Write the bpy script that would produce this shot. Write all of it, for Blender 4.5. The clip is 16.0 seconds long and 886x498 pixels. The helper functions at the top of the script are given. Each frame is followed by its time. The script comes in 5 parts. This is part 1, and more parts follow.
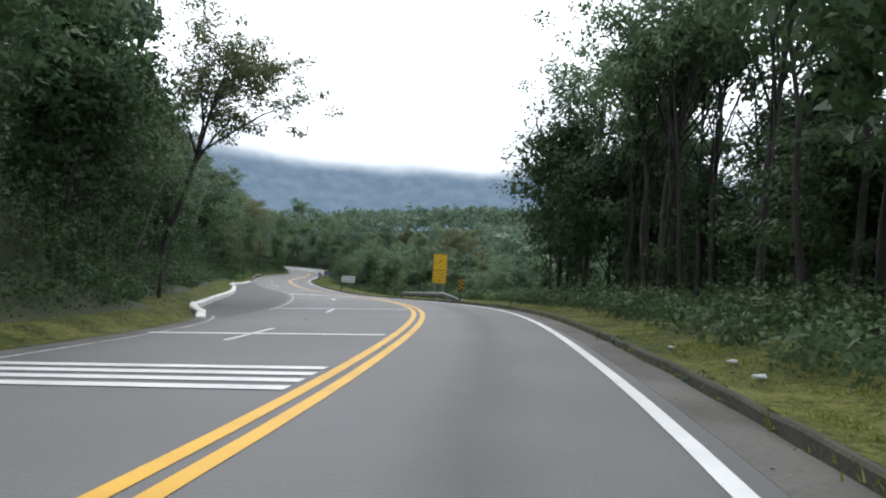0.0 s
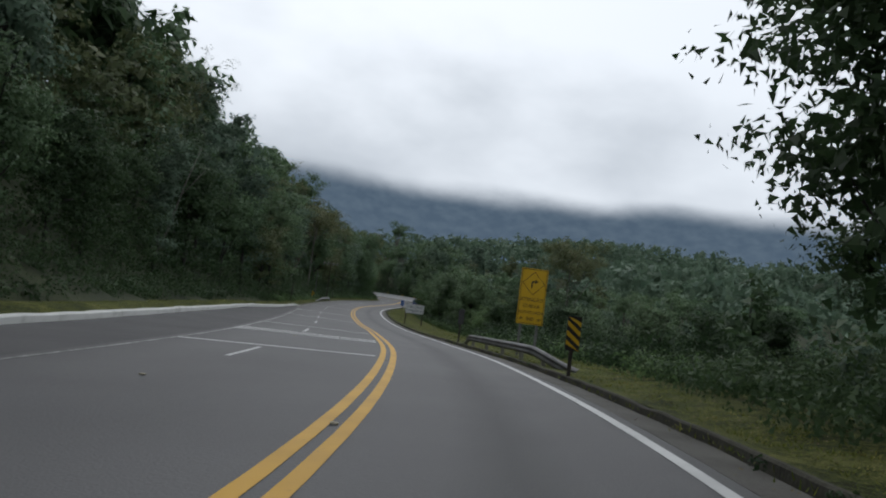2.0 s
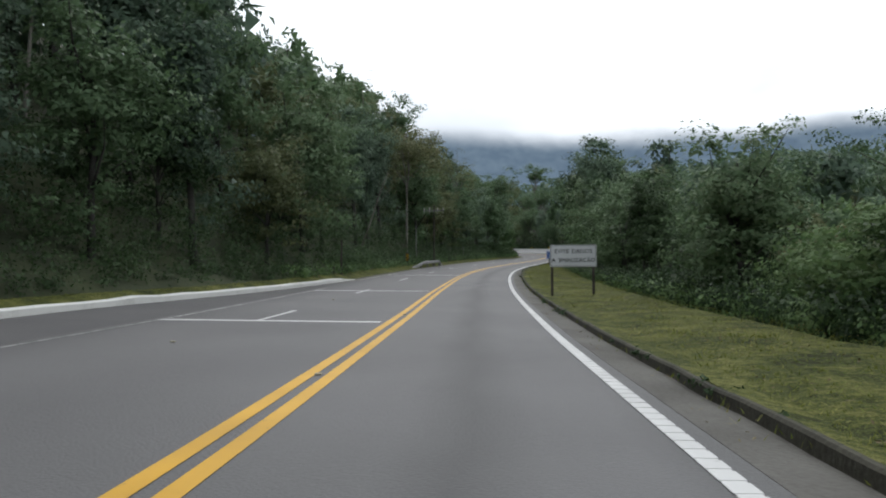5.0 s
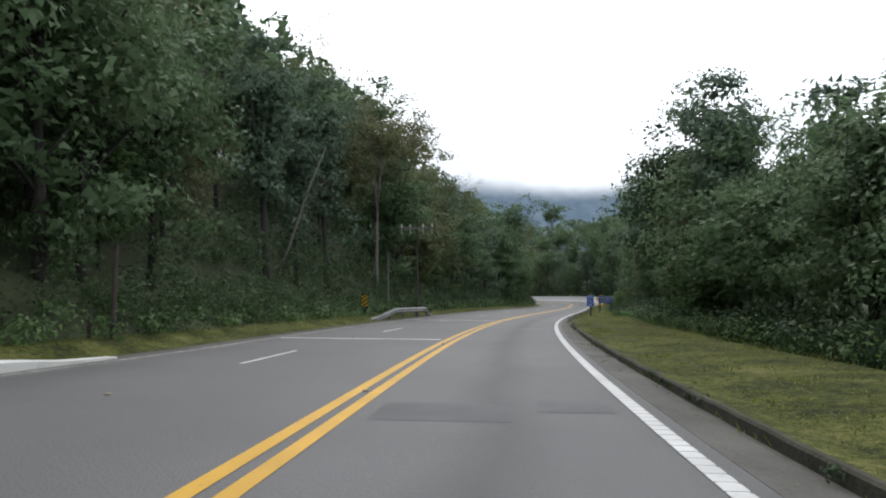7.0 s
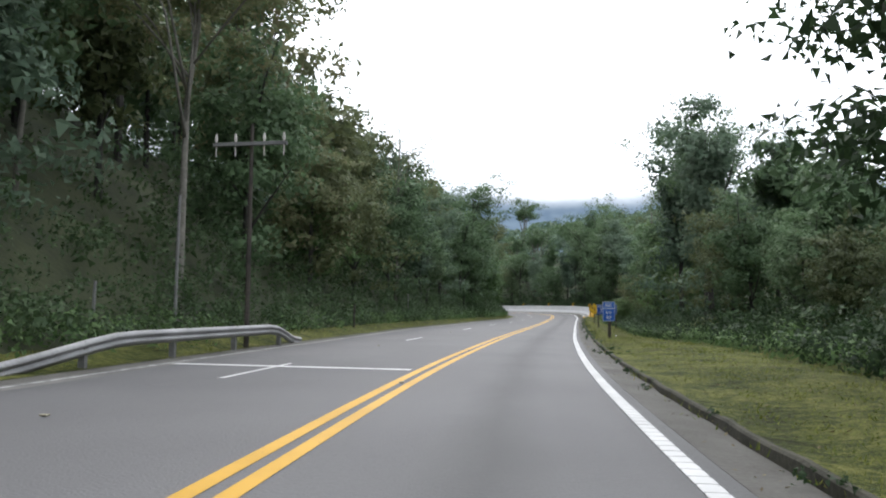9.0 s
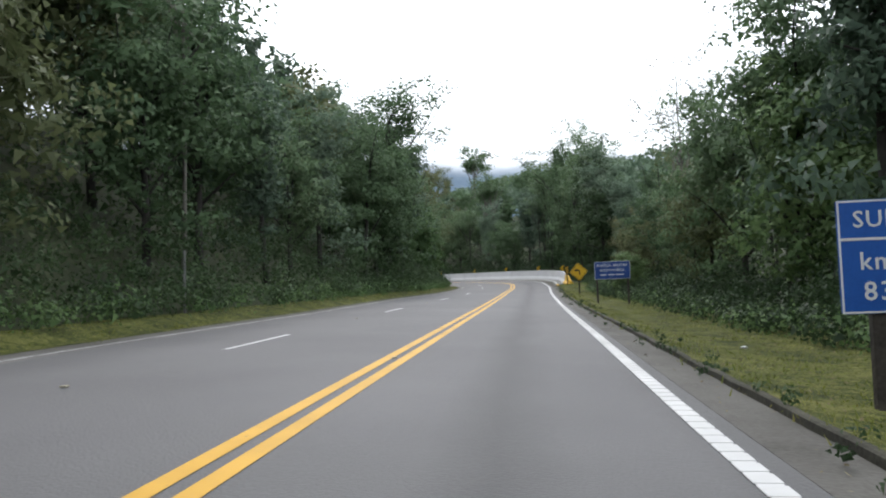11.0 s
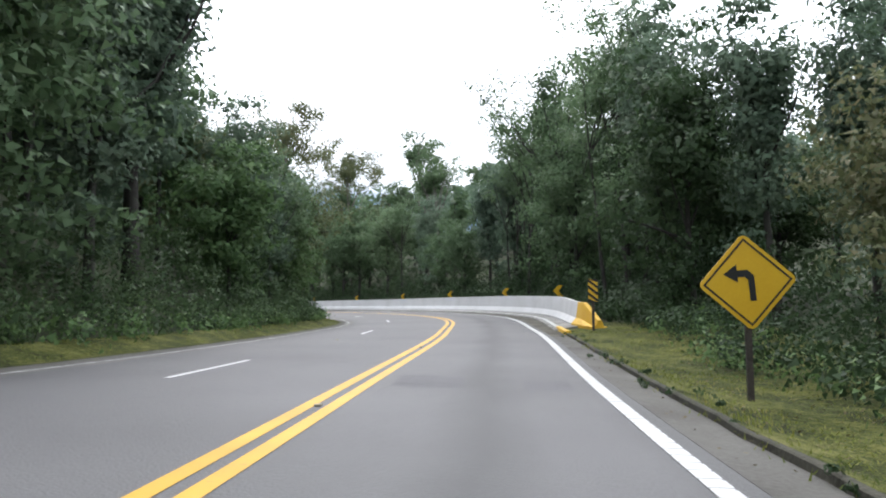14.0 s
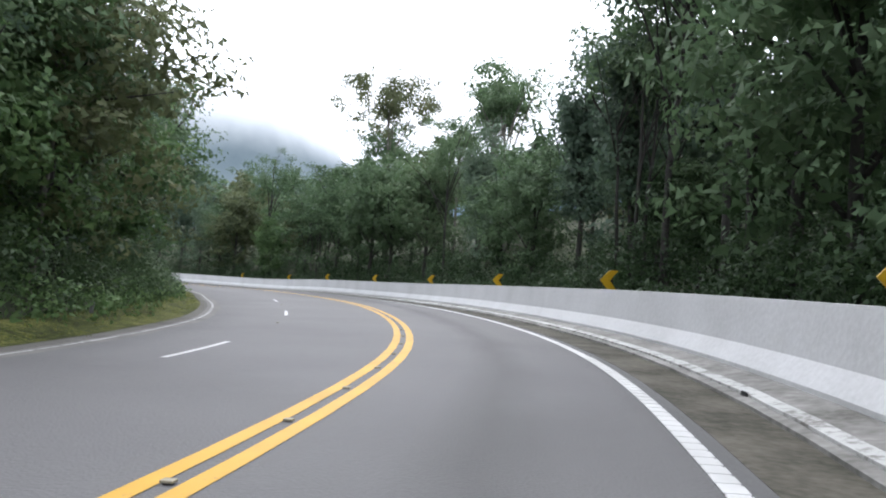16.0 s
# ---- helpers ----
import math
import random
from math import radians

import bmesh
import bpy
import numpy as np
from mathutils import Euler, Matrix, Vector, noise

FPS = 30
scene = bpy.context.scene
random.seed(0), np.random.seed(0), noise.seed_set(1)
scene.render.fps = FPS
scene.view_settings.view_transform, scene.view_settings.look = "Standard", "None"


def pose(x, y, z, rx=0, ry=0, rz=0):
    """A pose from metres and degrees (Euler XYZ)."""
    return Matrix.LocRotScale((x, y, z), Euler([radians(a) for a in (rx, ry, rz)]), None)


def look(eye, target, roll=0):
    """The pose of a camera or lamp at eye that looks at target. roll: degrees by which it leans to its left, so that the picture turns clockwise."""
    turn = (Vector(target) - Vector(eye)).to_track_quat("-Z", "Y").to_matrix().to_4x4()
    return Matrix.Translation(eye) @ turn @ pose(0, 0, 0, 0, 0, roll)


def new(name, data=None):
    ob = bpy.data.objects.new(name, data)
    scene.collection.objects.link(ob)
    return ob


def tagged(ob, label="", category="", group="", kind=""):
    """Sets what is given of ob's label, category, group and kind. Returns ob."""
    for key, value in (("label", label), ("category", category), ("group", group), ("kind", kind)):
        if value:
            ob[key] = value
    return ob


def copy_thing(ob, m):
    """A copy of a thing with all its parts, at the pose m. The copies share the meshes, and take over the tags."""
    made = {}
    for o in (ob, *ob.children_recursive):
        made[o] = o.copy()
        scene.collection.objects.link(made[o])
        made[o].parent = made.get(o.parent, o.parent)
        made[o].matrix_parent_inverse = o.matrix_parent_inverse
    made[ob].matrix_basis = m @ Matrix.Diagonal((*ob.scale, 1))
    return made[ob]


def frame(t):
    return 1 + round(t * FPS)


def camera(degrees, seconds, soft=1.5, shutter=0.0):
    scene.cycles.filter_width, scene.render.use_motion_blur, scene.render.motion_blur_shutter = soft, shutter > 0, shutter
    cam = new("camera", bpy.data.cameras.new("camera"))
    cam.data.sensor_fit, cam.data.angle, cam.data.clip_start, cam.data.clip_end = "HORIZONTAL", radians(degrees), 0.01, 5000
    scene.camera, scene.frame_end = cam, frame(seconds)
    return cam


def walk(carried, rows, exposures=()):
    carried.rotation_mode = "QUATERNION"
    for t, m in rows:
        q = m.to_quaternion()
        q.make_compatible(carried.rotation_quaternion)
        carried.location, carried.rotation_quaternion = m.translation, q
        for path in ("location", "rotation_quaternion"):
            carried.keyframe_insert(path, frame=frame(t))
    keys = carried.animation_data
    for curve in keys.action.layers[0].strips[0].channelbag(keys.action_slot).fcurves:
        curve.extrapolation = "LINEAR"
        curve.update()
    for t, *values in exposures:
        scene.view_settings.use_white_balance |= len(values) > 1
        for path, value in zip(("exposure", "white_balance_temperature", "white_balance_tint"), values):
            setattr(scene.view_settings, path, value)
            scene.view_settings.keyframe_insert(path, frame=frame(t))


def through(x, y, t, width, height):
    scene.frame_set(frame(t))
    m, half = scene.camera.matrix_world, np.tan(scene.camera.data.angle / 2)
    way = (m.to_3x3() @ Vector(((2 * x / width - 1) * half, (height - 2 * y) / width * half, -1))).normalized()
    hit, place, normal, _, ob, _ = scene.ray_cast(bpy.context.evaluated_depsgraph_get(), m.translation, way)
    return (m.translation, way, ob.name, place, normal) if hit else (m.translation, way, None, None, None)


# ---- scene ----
cam = camera(60.65, 16.0, 2.0)
PATH = [
    (0, (2.358, 9.491, 1.442), (2.333, 11.489, 1.521), 3.67),
    (0.5, (2.835, 16.428, 1.455), (2.749, 18.422, 1.574), 4.70),
    (1, (3.067, 23.482, 1.474), (2.915, 25.471, 1.612), 6.01),
    (1.5, (3.043, 30.685, 1.452), (2.818, 32.670, 1.550), 6.99),
    (2, (2.641, 37.805, 1.485), (2.320, 39.774, 1.628), 7.29),
    (2.5, (1.903, 44.997, 1.386), (1.495, 46.954, 1.459), 5.34),
    (3, (0.750, 52.391, 1.242), (0.268, 54.327, 1.384), 3.53),
    (3.5, (-0.670, 60.114, 1.078), (-1.249, 62.027, 1.144), 1.64),
    (4, (-2.274, 67.016, 0.972), (-2.869, 68.924, 1.043), 1.46),
    (4.2, (-2.893, 69.690, 0.925), (-3.527, 71.587, 0.930), 1.31),
    (6.3, (-12.221, 101.482, 0.241), (-12.911, 103.358, 0.301), -1.22),
    (6.5, (-13.229, 104.571, 0.218), (-13.905, 106.450, 0.334), -0.65),
    (7, (-15.619, 112.220, 0.248), (-16.322, 114.087, 0.396), -0.13),
    (7.5, (-17.929, 119.817, 0.289), (-18.590, 121.698, 0.446), 1.49),
    (8, (-19.840, 127.118, 0.367), (-20.476, 129.002, 0.579), -0.20),
    (8.5, (-21.755, 134.803, 0.358), (-22.378, 136.698, 0.507), 0.01),
    (8.7, (-22.458, 137.760, 0.385), (-23.086, 139.651, 0.558), 0.14),
    (10.8, (-29.520, 173.418, 0.511), (-30.058, 175.337, 0.681), -2.12),
    (11, (-30.008, 176.793, 0.517), (-30.524, 178.723, 0.613), -2.26),
    (11.5, (-31.273, 184.977, 0.594), (-31.748, 186.910, 0.782), -1.55),
    (12, (-32.408, 193.022, 0.552), (-32.848, 194.967, 0.691), -1.67),
    (12.5, (-33.453, 201.100, 0.633), (-33.819, 203.060, 0.786), -1.28),
    (13, (-34.785, 208.991, 0.622), (-35.135, 210.956, 0.743), -2.77),
    (13.5, (-35.975, 216.516, 0.700), (-36.358, 218.472, 0.863), -1.48),
    (14, (-37.136, 224.324, 0.724), (-37.549, 226.273, 0.896), -0.40),
    (14.5, (-38.587, 232.341, 0.832), (-39.012, 234.290, 0.986), 0.91),
    (15, (-39.515, 241.189, 1.015), (-39.947, 243.126, 1.258), 1.32),
    (15.5, (-40.650, 249.871, 1.227), (-41.155, 251.799, 1.389), 1.83),
    (16, (-41.689, 257.993, 1.478), (-42.344, 259.878, 1.610), 3.43),
]
walk(cam, [(t, look(eye, target, roll)) for t, eye, target, roll in PATH],
     exposures=[(0, -0.15, 6300, 10), (0.5, -0.3, 6300, 10), (1.0, -0.6, 6300, 10), (1.5, -1.0, 6250, 10), (2.0, -1.35, 6250, 10), (2.5, -1.4, 6250, 10), (3.0, -1.4, 6250, 10), (3.5, -1.2, 6300, 10), (4.2, -0.9, 6350, 10),
                (6.3, -0.5, 6450, 10), (7.0, -0.45, 6450, 11), (7.5, -0.25, 6400, 11), (8.0, 0.1, 6350, 11), (8.7, 0.05, 6350, 12), (11.0, -0.05, 6350, 12), (12.0, 0.2, 6350, 12), (14.0, 0.35, 6300, 13), (16.0, 0.3, 6200, 14)])

# ---- light ----
world = bpy.data.worlds.new("overcast_sky")
scene.world = world
world.use_nodes = True
wn, wl = world.node_tree.nodes, world.node_tree.links
sky = wn.new("ShaderNodeTexSky")
sky.sky_type = "NISHITA"
sky.sun_disc = False
sky.sun_elevation = radians(50)
sky.sun_rotation = radians(-20)
sky.dust_density = 4.0
grey = wn.new("ShaderNodeHueSaturation")
grey.inputs["Saturation"].default_value = 0.15
wl.new(sky.outputs[0], grey.inputs["Color"])
veil = wn.new("ShaderNodeMix")
veil.data_type = "RGBA"
veil.inputs[0].default_value = 0.72
veil.inputs[7].default_value = (11.4, 12.0, 12.6, 1)
wl.new(grey.outputs[0], veil.inputs[6])
wl.new(veil.outputs[2], wn["Background"].inputs["Color"])
wn["Background"].inputs["Strength"].default_value = 0.22
sun = new("sun", bpy.data.lights.new("sun", "SUN"))
sun.data.energy, sun.data.angle, sun.data.color = 1.2, radians(25), (1.0, 0.97, 0.93)
sun.matrix_world = look((-20, 60, 80), (-20 + 10, 60 - 28, 45))

# ---- materials ----


def mat(name, base, rough=0.8, metal=0.0, spec=0.3):
    m = bpy.data.materials.new(name)
    m.use_nodes = True
    b = m.node_tree.nodes["Principled BSDF"]
    b.inputs["Base Color"].default_value = (*base, 1)
    b.inputs["Roughness"].default_value = rough
    b.inputs["Metallic"].default_value = metal
    b.inputs["Specular IOR Level"].default_value = spec
    return m


def shader(m, kind):
    return m.node_tree.nodes.new(kind)


def ramp(m, stops):
    r = shader(m, "ShaderNodeValToRGB")
    while len(r.color_ramp.elements) < len(stops):
        r.color_ramp.elements.new(0.5)
    for e, (p, c) in zip(r.color_ramp.elements, stops):
        e.position, e.color = p, (*c, 1)
    return r


def noisy(name, dark, light, scale, rough=0.85, fine=18.0, bump=0.25, spec=0.3, spread=(0.32, 0.7), metal=0.0, bump_scale=None):
    """Two scales of noise between two colours, and fine relief."""
    m = mat(name, light, rough, metal, spec)
    lk, b = m.node_tree.links, m.node_tree.nodes["Principled BSDF"]
    co = shader(m, "ShaderNodeTexCoord")
    n1, n2 = shader(m, "ShaderNodeTexNoise"), shader(m, "ShaderNodeTexNoise")
    n1.inputs["Scale"].default_value, n1.inputs["Detail"].default_value = scale, 6
    n2.inputs["Scale"].default_value, n2.inputs["Detail"].default_value = scale * fine, 3
    for n in (n1, n2):
        lk.new(co.outputs["Object"], n.inputs["Vector"])
    mix = shader(m, "ShaderNodeMath")
    mix.operation = "MULTIPLY_ADD"
    mix.inputs[1].default_value = 0.35
    half = shader(m, "ShaderNodeMath")
    half.operation = "MULTIPLY"
    half.inputs[1].default_value = 0.65
    lk.new(n1.outputs["Fac"], half.inputs[0])
    lk.new(n2.outputs["Fac"], mix.inputs[0])
    lk.new(half.outputs[0], mix.inputs[2])
    r = ramp(m, [(spread[0], dark), (spread[1], light)])
    lk.new(mix.outputs[0], r.inputs[0])
    lk.new(r.outputs[0], b.inputs["Base Color"])
    bp = shader(m, "ShaderNodeBump")
    bp.inputs["Strength"].default_value, bp.inputs["Distance"].default_value = bump, 0.02
    lk.new(n2.outputs["Fac"], bp.inputs["Height"])
    lk.new(bp.outputs[0], b.inputs["Normal"])
    return m


def worn_paint(name, paint, under, wear=0.42, scale=5.0):
    """Road paint with the asphalt showing through where it is worn."""
    m = mat(name, paint, 0.6)
    lk, b = m.node_tree.links, m.node_tree.nodes["Principled BSDF"]
    co = shader(m, "ShaderNodeTexCoord")
    n1, n2 = shader(m, "ShaderNodeTexNoise"), shader(m, "ShaderNodeTexNoise")
    n1.inputs["Scale"].default_value, n1.inputs["Detail"].default_value = scale, 8
    n1.inputs["Roughness"].default_value = 0.75
    n2.inputs["Scale"].default_value, n2.inputs["Detail"].default_value = 0.9, 4
    for n in (n1, n2):
        lk.new(co.outputs["Object"], n.inputs["Vector"])
    r = ramp(m, [(wear - 0.06, (0, 0, 0)), (wear + 0.05, (1, 1, 1))])
    lk.new(n1.outputs["Fac"], r.inputs[0])
    tone = ramp(m, [(0.3, tuple(c * 0.78 for c in paint)), (0.7, paint)])
    lk.new(n2.outputs["Fac"], tone.inputs[0])
    mx = shader(m, "ShaderNodeMix")
    mx.data_type = "RGBA"
    mx.inputs[6].default_value = (*under, 1)
    lk.new(r.outputs[0], mx.inputs[0])
    lk.new(tone.outputs[0], mx.inputs[7])
    lk.new(mx.outputs[2], b.inputs["Base Color"])
    return m


def leaf_mat(name, tones, rough=0.62, through=0.4):
    """Leaves: tone from the tree, from each spray and from patches."""
    m = mat(name, tones[0], rough, 0, 0.22)
    lk, b = m.node_tree.links, m.node_tree.nodes["Principled BSDF"]
    geo, info, co = shader(m, "ShaderNodeNewGeometry"), shader(m, "ShaderNodeObjectInfo"), shader(m, "ShaderNodeTexCoord")
    n = shader(m, "ShaderNodeTexNoise")
    n.inputs["Scale"].default_value, n.inputs["Detail"].default_value = 0.55, 3
    lk.new(co.outputs["Object"], n.inputs["Vector"])
    a = shader(m, "ShaderNodeMath")
    a.operation = "MULTIPLY_ADD"
    a.inputs[1].default_value = 0.34
    lk.new(geo.outputs["Random Per Island"], a.inputs[0])
    c = shader(m, "ShaderNodeMath")
    c.operation = "MULTIPLY_ADD"
    c.inputs[1].default_value = 0.34
    lk.new(info.outputs["Random"], c.inputs[0])
    lk.new(a.outputs[0], c.inputs[2])
    d = shader(m, "ShaderNodeMath")
    d.operation = "MULTIPLY_ADD"
    d.inputs[1].default_value, d.inputs[2].default_value = 0.75, -0.22
    lk.new(n.outputs["Fac"], d.inputs[0])
    lk.new(d.outputs[0], a.inputs[2])
    r = ramp(m, [(0.12 + 0.76 * i / (len(tones) - 1), t) for i, t in enumerate(tones)])
    lk.new(c.outputs[0], r.inputs[0])
    lk.new(r.outputs[0], b.inputs["Base Color"])
    tr = shader(m, "ShaderNodeBsdfTranslucent")
    lk.new(r.outputs[0], tr.inputs["Color"])
    mx = shader(m, "ShaderNodeMixShader")
    mx.inputs[0].default_value = through
    lk.new(b.outputs[0], mx.inputs[1])
    lk.new(tr.outputs[0], mx.inputs[2])
    lk.new(mx.outputs[0], m.node_tree.nodes["Material Output"].inputs["Surface"])
    return m


def lane_asphalt():
    """Asphalt with the soft oil-darkened band that runs along the middle of each lane."""
    m = noisy("asphalt", (0.074, 0.073, 0.0735), (0.109, 0.1075, 0.108), 0.22, 0.72, 160, 0.5, 0.35)
    lk, b = m.node_tree.links, m.node_tree.nodes["Principled BSDF"]
    base = b.inputs["Base Color"].links[0].from_socket
    at = shader(m, "ShaderNodeAttribute")
    at.attribute_name = "across"
    co, n = shader(m, "ShaderNodeTexCoord"), shader(m, "ShaderNodeTexNoise")
    n.inputs["Scale"].default_value, n.inputs["Detail"].default_value = 0.35, 5
    lk.new(co.outputs["Object"], n.inputs["Vector"])
    wob = shader(m, "ShaderNodeMath")
    wob.operation = "MULTIPLY_ADD"
    wob.inputs[1].default_value = 0.06
    lk.new(n.outputs["Fac"], wob.inputs[0])
    lk.new(at.outputs["Fac"], wob.inputs[2])
    r = ramp(m, [(0.0, (0.8,) * 3), (0.17, (0.9,) * 3), (0.25, (1.02,) * 3), (0.5, (0.96,) * 3), (0.72, (1.03,) * 3), (0.79, (0.98,) * 3), (0.845, (0.62,) * 3), (0.9, (0.97,) * 3), (0.97, (1.02,) * 3), (1.0, (0.85,) * 3)])
    lk.new(wob.outputs[0], r.inputs[0])
    mx = shader(m, "ShaderNodeMix")
    mx.data_type, mx.blend_type = "RGBA", "MULTIPLY"
    mx.inputs[0].default_value = 1.0
    lk.new(base, mx.inputs[6])
    lk.new(r.outputs[0], mx.inputs[7])
    lk.new(mx.outputs[2], b.inputs["Base Color"])
    return m


def grass_ground():
    """Cropped grass: thatch at finger width, tufts at hand width, dry and bare patches."""
    m = mat("mown_grass", (0.06, 0.07, 0.02), 0.95, 0, 0.15)
    lk, b = m.node_tree.links, m.node_tree.nodes["Principled BSDF"]
    co = shader(m, "ShaderNodeTexCoord")
    waves = []
    for scale, detail, gain in ((38.0, 4, 0.55), (7.0, 4, 0.4), (0.9, 5, 0.45)):
        n = shader(m, "ShaderNodeTexNoise")
        n.inputs["Scale"].default_value, n.inputs["Detail"].default_value = scale, detail
        lk.new(co.outputs["Object"], n.inputs["Vector"])
        g = shader(m, "ShaderNodeMath")
        g.operation = "MULTIPLY"
        g.inputs[1].default_value = gain
        lk.new(n.outputs["Fac"], g.inputs[0])
        waves.append(g)
    a, c = shader(m, "ShaderNodeMath"), shader(m, "ShaderNodeMath")
    lk.new(waves[0].outputs[0], a.inputs[0])
    lk.new(waves[1].outputs[0], a.inputs[1])
    lk.new(a.outputs[0], c.inputs[0])
    lk.new(waves[2].outputs[0], c.inputs[1])
    r = ramp(m, [(0.55, (0.012, 0.015, 0.005)), (0.66, (0.036, 0.045, 0.01)), (0.75, (0.085, 0.095, 0.02)), (0.84, (0.15, 0.14, 0.05))])
    lk.new(c.outputs[0], r.inputs[0])
    lk.new(r.outputs[0], b.inputs["Base Color"])
    bp = shader(m, "ShaderNodeBump")
    bp.inputs["Strength"].default_value, bp.inputs["Distance"].default_value = 1.0, 0.06
    lk.new(a.outputs[0], bp.inputs["Height"])
    lk.new(bp.outputs[0], b.inputs["Normal"])
    return m


ASPHALT = lane_asphalt()
ASPHALT_BAY = noisy("bay_asphalt", (0.06, 0.059, 0.06), (0.092, 0.09, 0.09), 0.3, 0.85, 120, 0.5)
GUTTER = noisy("gutter_concrete", (0.05, 0.047, 0.04), (0.118, 0.113, 0.102), 0.7, 0.9, 30, 0.5)
KERB = noisy("mossy_kerb", (0.018, 0.018, 0.012), (0.068, 0.064, 0.048), 1.2, 0.95, 14, 0.6)
WHITE_KERB = noisy("whitewashed_kerb", (0.311, 0.311, 0.281), (0.555, 0.555, 0.525), 1.3, 0.8, 12, 0.4, spread=(0.25, 0.5))
WHITE_WALL = noisy("whitewashed_concrete", (0.37, 0.37, 0.363), (0.518, 0.518, 0.518), 0.45, 0.8, 25, 0.3, spread=(0.2, 0.6))
YELLOW_WALL = noisy("yellow_painted_concrete", (0.459, 0.266, 0.0148), (0.592, 0.355, 0.0222), 0.9, 0.65, 20, 0.25, spread=(0.25, 0.6))
STAINED = noisy("stained_apron_concrete", (0.0962, 0.0925, 0.0814), (0.266, 0.259, 0.244), 0.8, 0.9, 9, 0.5, spread=(0.36, 0.62))
WORN_WHITE = worn_paint("worn_whitewash", (0.459, 0.459, 0.444), (0.148, 0.141, 0.126), 0.47, 3)
WHITE_LINE = worn_paint("white_road_paint", (0.54, 0.54, 0.53), (0.12, 0.12, 0.12), 0.34, 7)
WHITE_RIB = worn_paint("white_rib_paint", (0.53, 0.53, 0.52), (0.34, 0.34, 0.33), 0.36, 9)
FAINT_LINE = worn_paint("faded_white_paint", (0.374, 0.374, 0.361), (0.0957, 0.0957, 0.0957), 0.5, 4)
YELLOW_LINE = worn_paint("yellow_road_paint", (0.54, 0.3, 0.02), (0.13, 0.11, 0.06), 0.33, 6)
GRASS_SOIL = grass_ground()
FOREST_SOIL = noisy("forest_floor", (0.012, 0.018, 0.008), (0.05, 0.06, 0.025), 0.35, 0.95, 14, 0.9)
BARK = noisy("bark", (0.016, 0.0155, 0.014), (0.055, 0.052, 0.046), 1.5, 0.95, 9, 0.8)
PALE_BARK = noisy("pale_bark", (0.07, 0.066, 0.056), (0.19, 0.18, 0.155), 1.2, 0.9, 8, 0.6)
LEAF = leaf_mat("leaves", [(0.041, 0.075, 0.037), (0.074, 0.124, 0.058), (0.112, 0.174, 0.086), (0.171, 0.224, 0.125)])
LEAF_BLUE = leaf_mat("cool_leaves", [(0.046, 0.075, 0.053), (0.076, 0.120, 0.078), (0.114, 0.166, 0.109), (0.160, 0.211, 0.146)])
LEAF_OLIVE = leaf_mat("olive_leaves", [(0.048, 0.065, 0.03), (0.085, 0.106, 0.046), (0.126, 0.146, 0.068), (0.18, 0.166, 0.09)])
LEAF_BRIGHT = leaf_mat("bright_leaves", [(0.045, 0.088, 0.032), (0.078, 0.14, 0.05), (0.12, 0.188, 0.072), (0.165, 0.232, 0.1)])
# Leaf tones lowered: the forest's deep shade is put into the colour.
LEAF_SHADED = leaf_mat("shaded_leaves", [(0.018, 0.035, 0.015), (0.033, 0.06, 0.025), (0.053, 0.09, 0.038), (0.085, 0.125, 0.058)])
BLADE = leaf_mat("grass_blades", [(0.04, 0.062, 0.01), (0.085, 0.113, 0.02), (0.15, 0.165, 0.036), (0.29, 0.25, 0.11)], 0.75, 0.5)
STEEL = noisy("galvanised_steel", (0.148, 0.148, 0.148), (0.281, 0.281, 0.281), 0.8, 0.55, 20, 0.15, 0.4, metal=0.35)
DIRTY_STEEL = noisy("dirty_guardrail_steel", (0.0444, 0.0444, 0.0429), (0.178, 0.178, 0.174), 0.9, 0.6, 14, 0.2, 0.4, metal=0.3)
LITTER = leaf_mat("dry_leaves", [(0.04, 0.03, 0.017), (0.085, 0.065, 0.036), (0.15, 0.125, 0.07), (0.23, 0.2, 0.13)], 0.85, 0.1)
PATCH = noisy("asphalt_repair", (0.088, 0.086, 0.088), (0.122, 0.119, 0.123), 1.2, 0.85, 90, 0.5, spread=(0.3, 0.62))
POST_WOOD = noisy("dark_treated_wood", (0.018, 0.016, 0.014), (0.07, 0.06, 0.05), 2.5, 0.9, 9, 0.5)
POST_GREY = noisy("grey_post", (0.0888, 0.0888, 0.0888), (0.178, 0.178, 0.17), 1.5, 0.8, 9, 0.3)
CONCRETE_POST = noisy("weathered_concrete_post", (0.148, 0.141, 0.126), (0.311, 0.296, 0.274), 1.5, 0.9, 12, 0.4)
SIGN_YELLOW = noisy("yellow_sign_sheeting", (0.444, 0.266, 0.00888), (0.518, 0.326, 0.0148), 1.2, 0.45, 20, 0.04)
SIGN_WHITE = noisy("white_sign_sheeting", (0.37, 0.385, 0.392), (0.459, 0.474, 0.481), 1.2, 0.45, 20, 0.04)
SIGN_BLUE = noisy("blue_sign_sheeting", (0.00888, 0.0629, 0.266), (0.0148, 0.0888, 0.34), 1.5, 0.45, 20, 0.04)
SIGN_NAVY = noisy("dark_blue_sign_sheeting", (0.00888, 0.037, 0.163), (0.0148, 0.0555, 0.222), 1.5, 0.45, 20, 0.04)
SIGN_BLACK = mat("black_sign_film", (0.012, 0.012, 0.012), 0.5)
SIGN_LETTER = mat("white_letter_film", (0.533, 0.548, 0.555), 0.5)
SIGN_BACK = noisy("dark_sign_back", (0.015, 0.015, 0.015), (0.05, 0.05, 0.05), 1.5, 0.7, 12, 0.1)
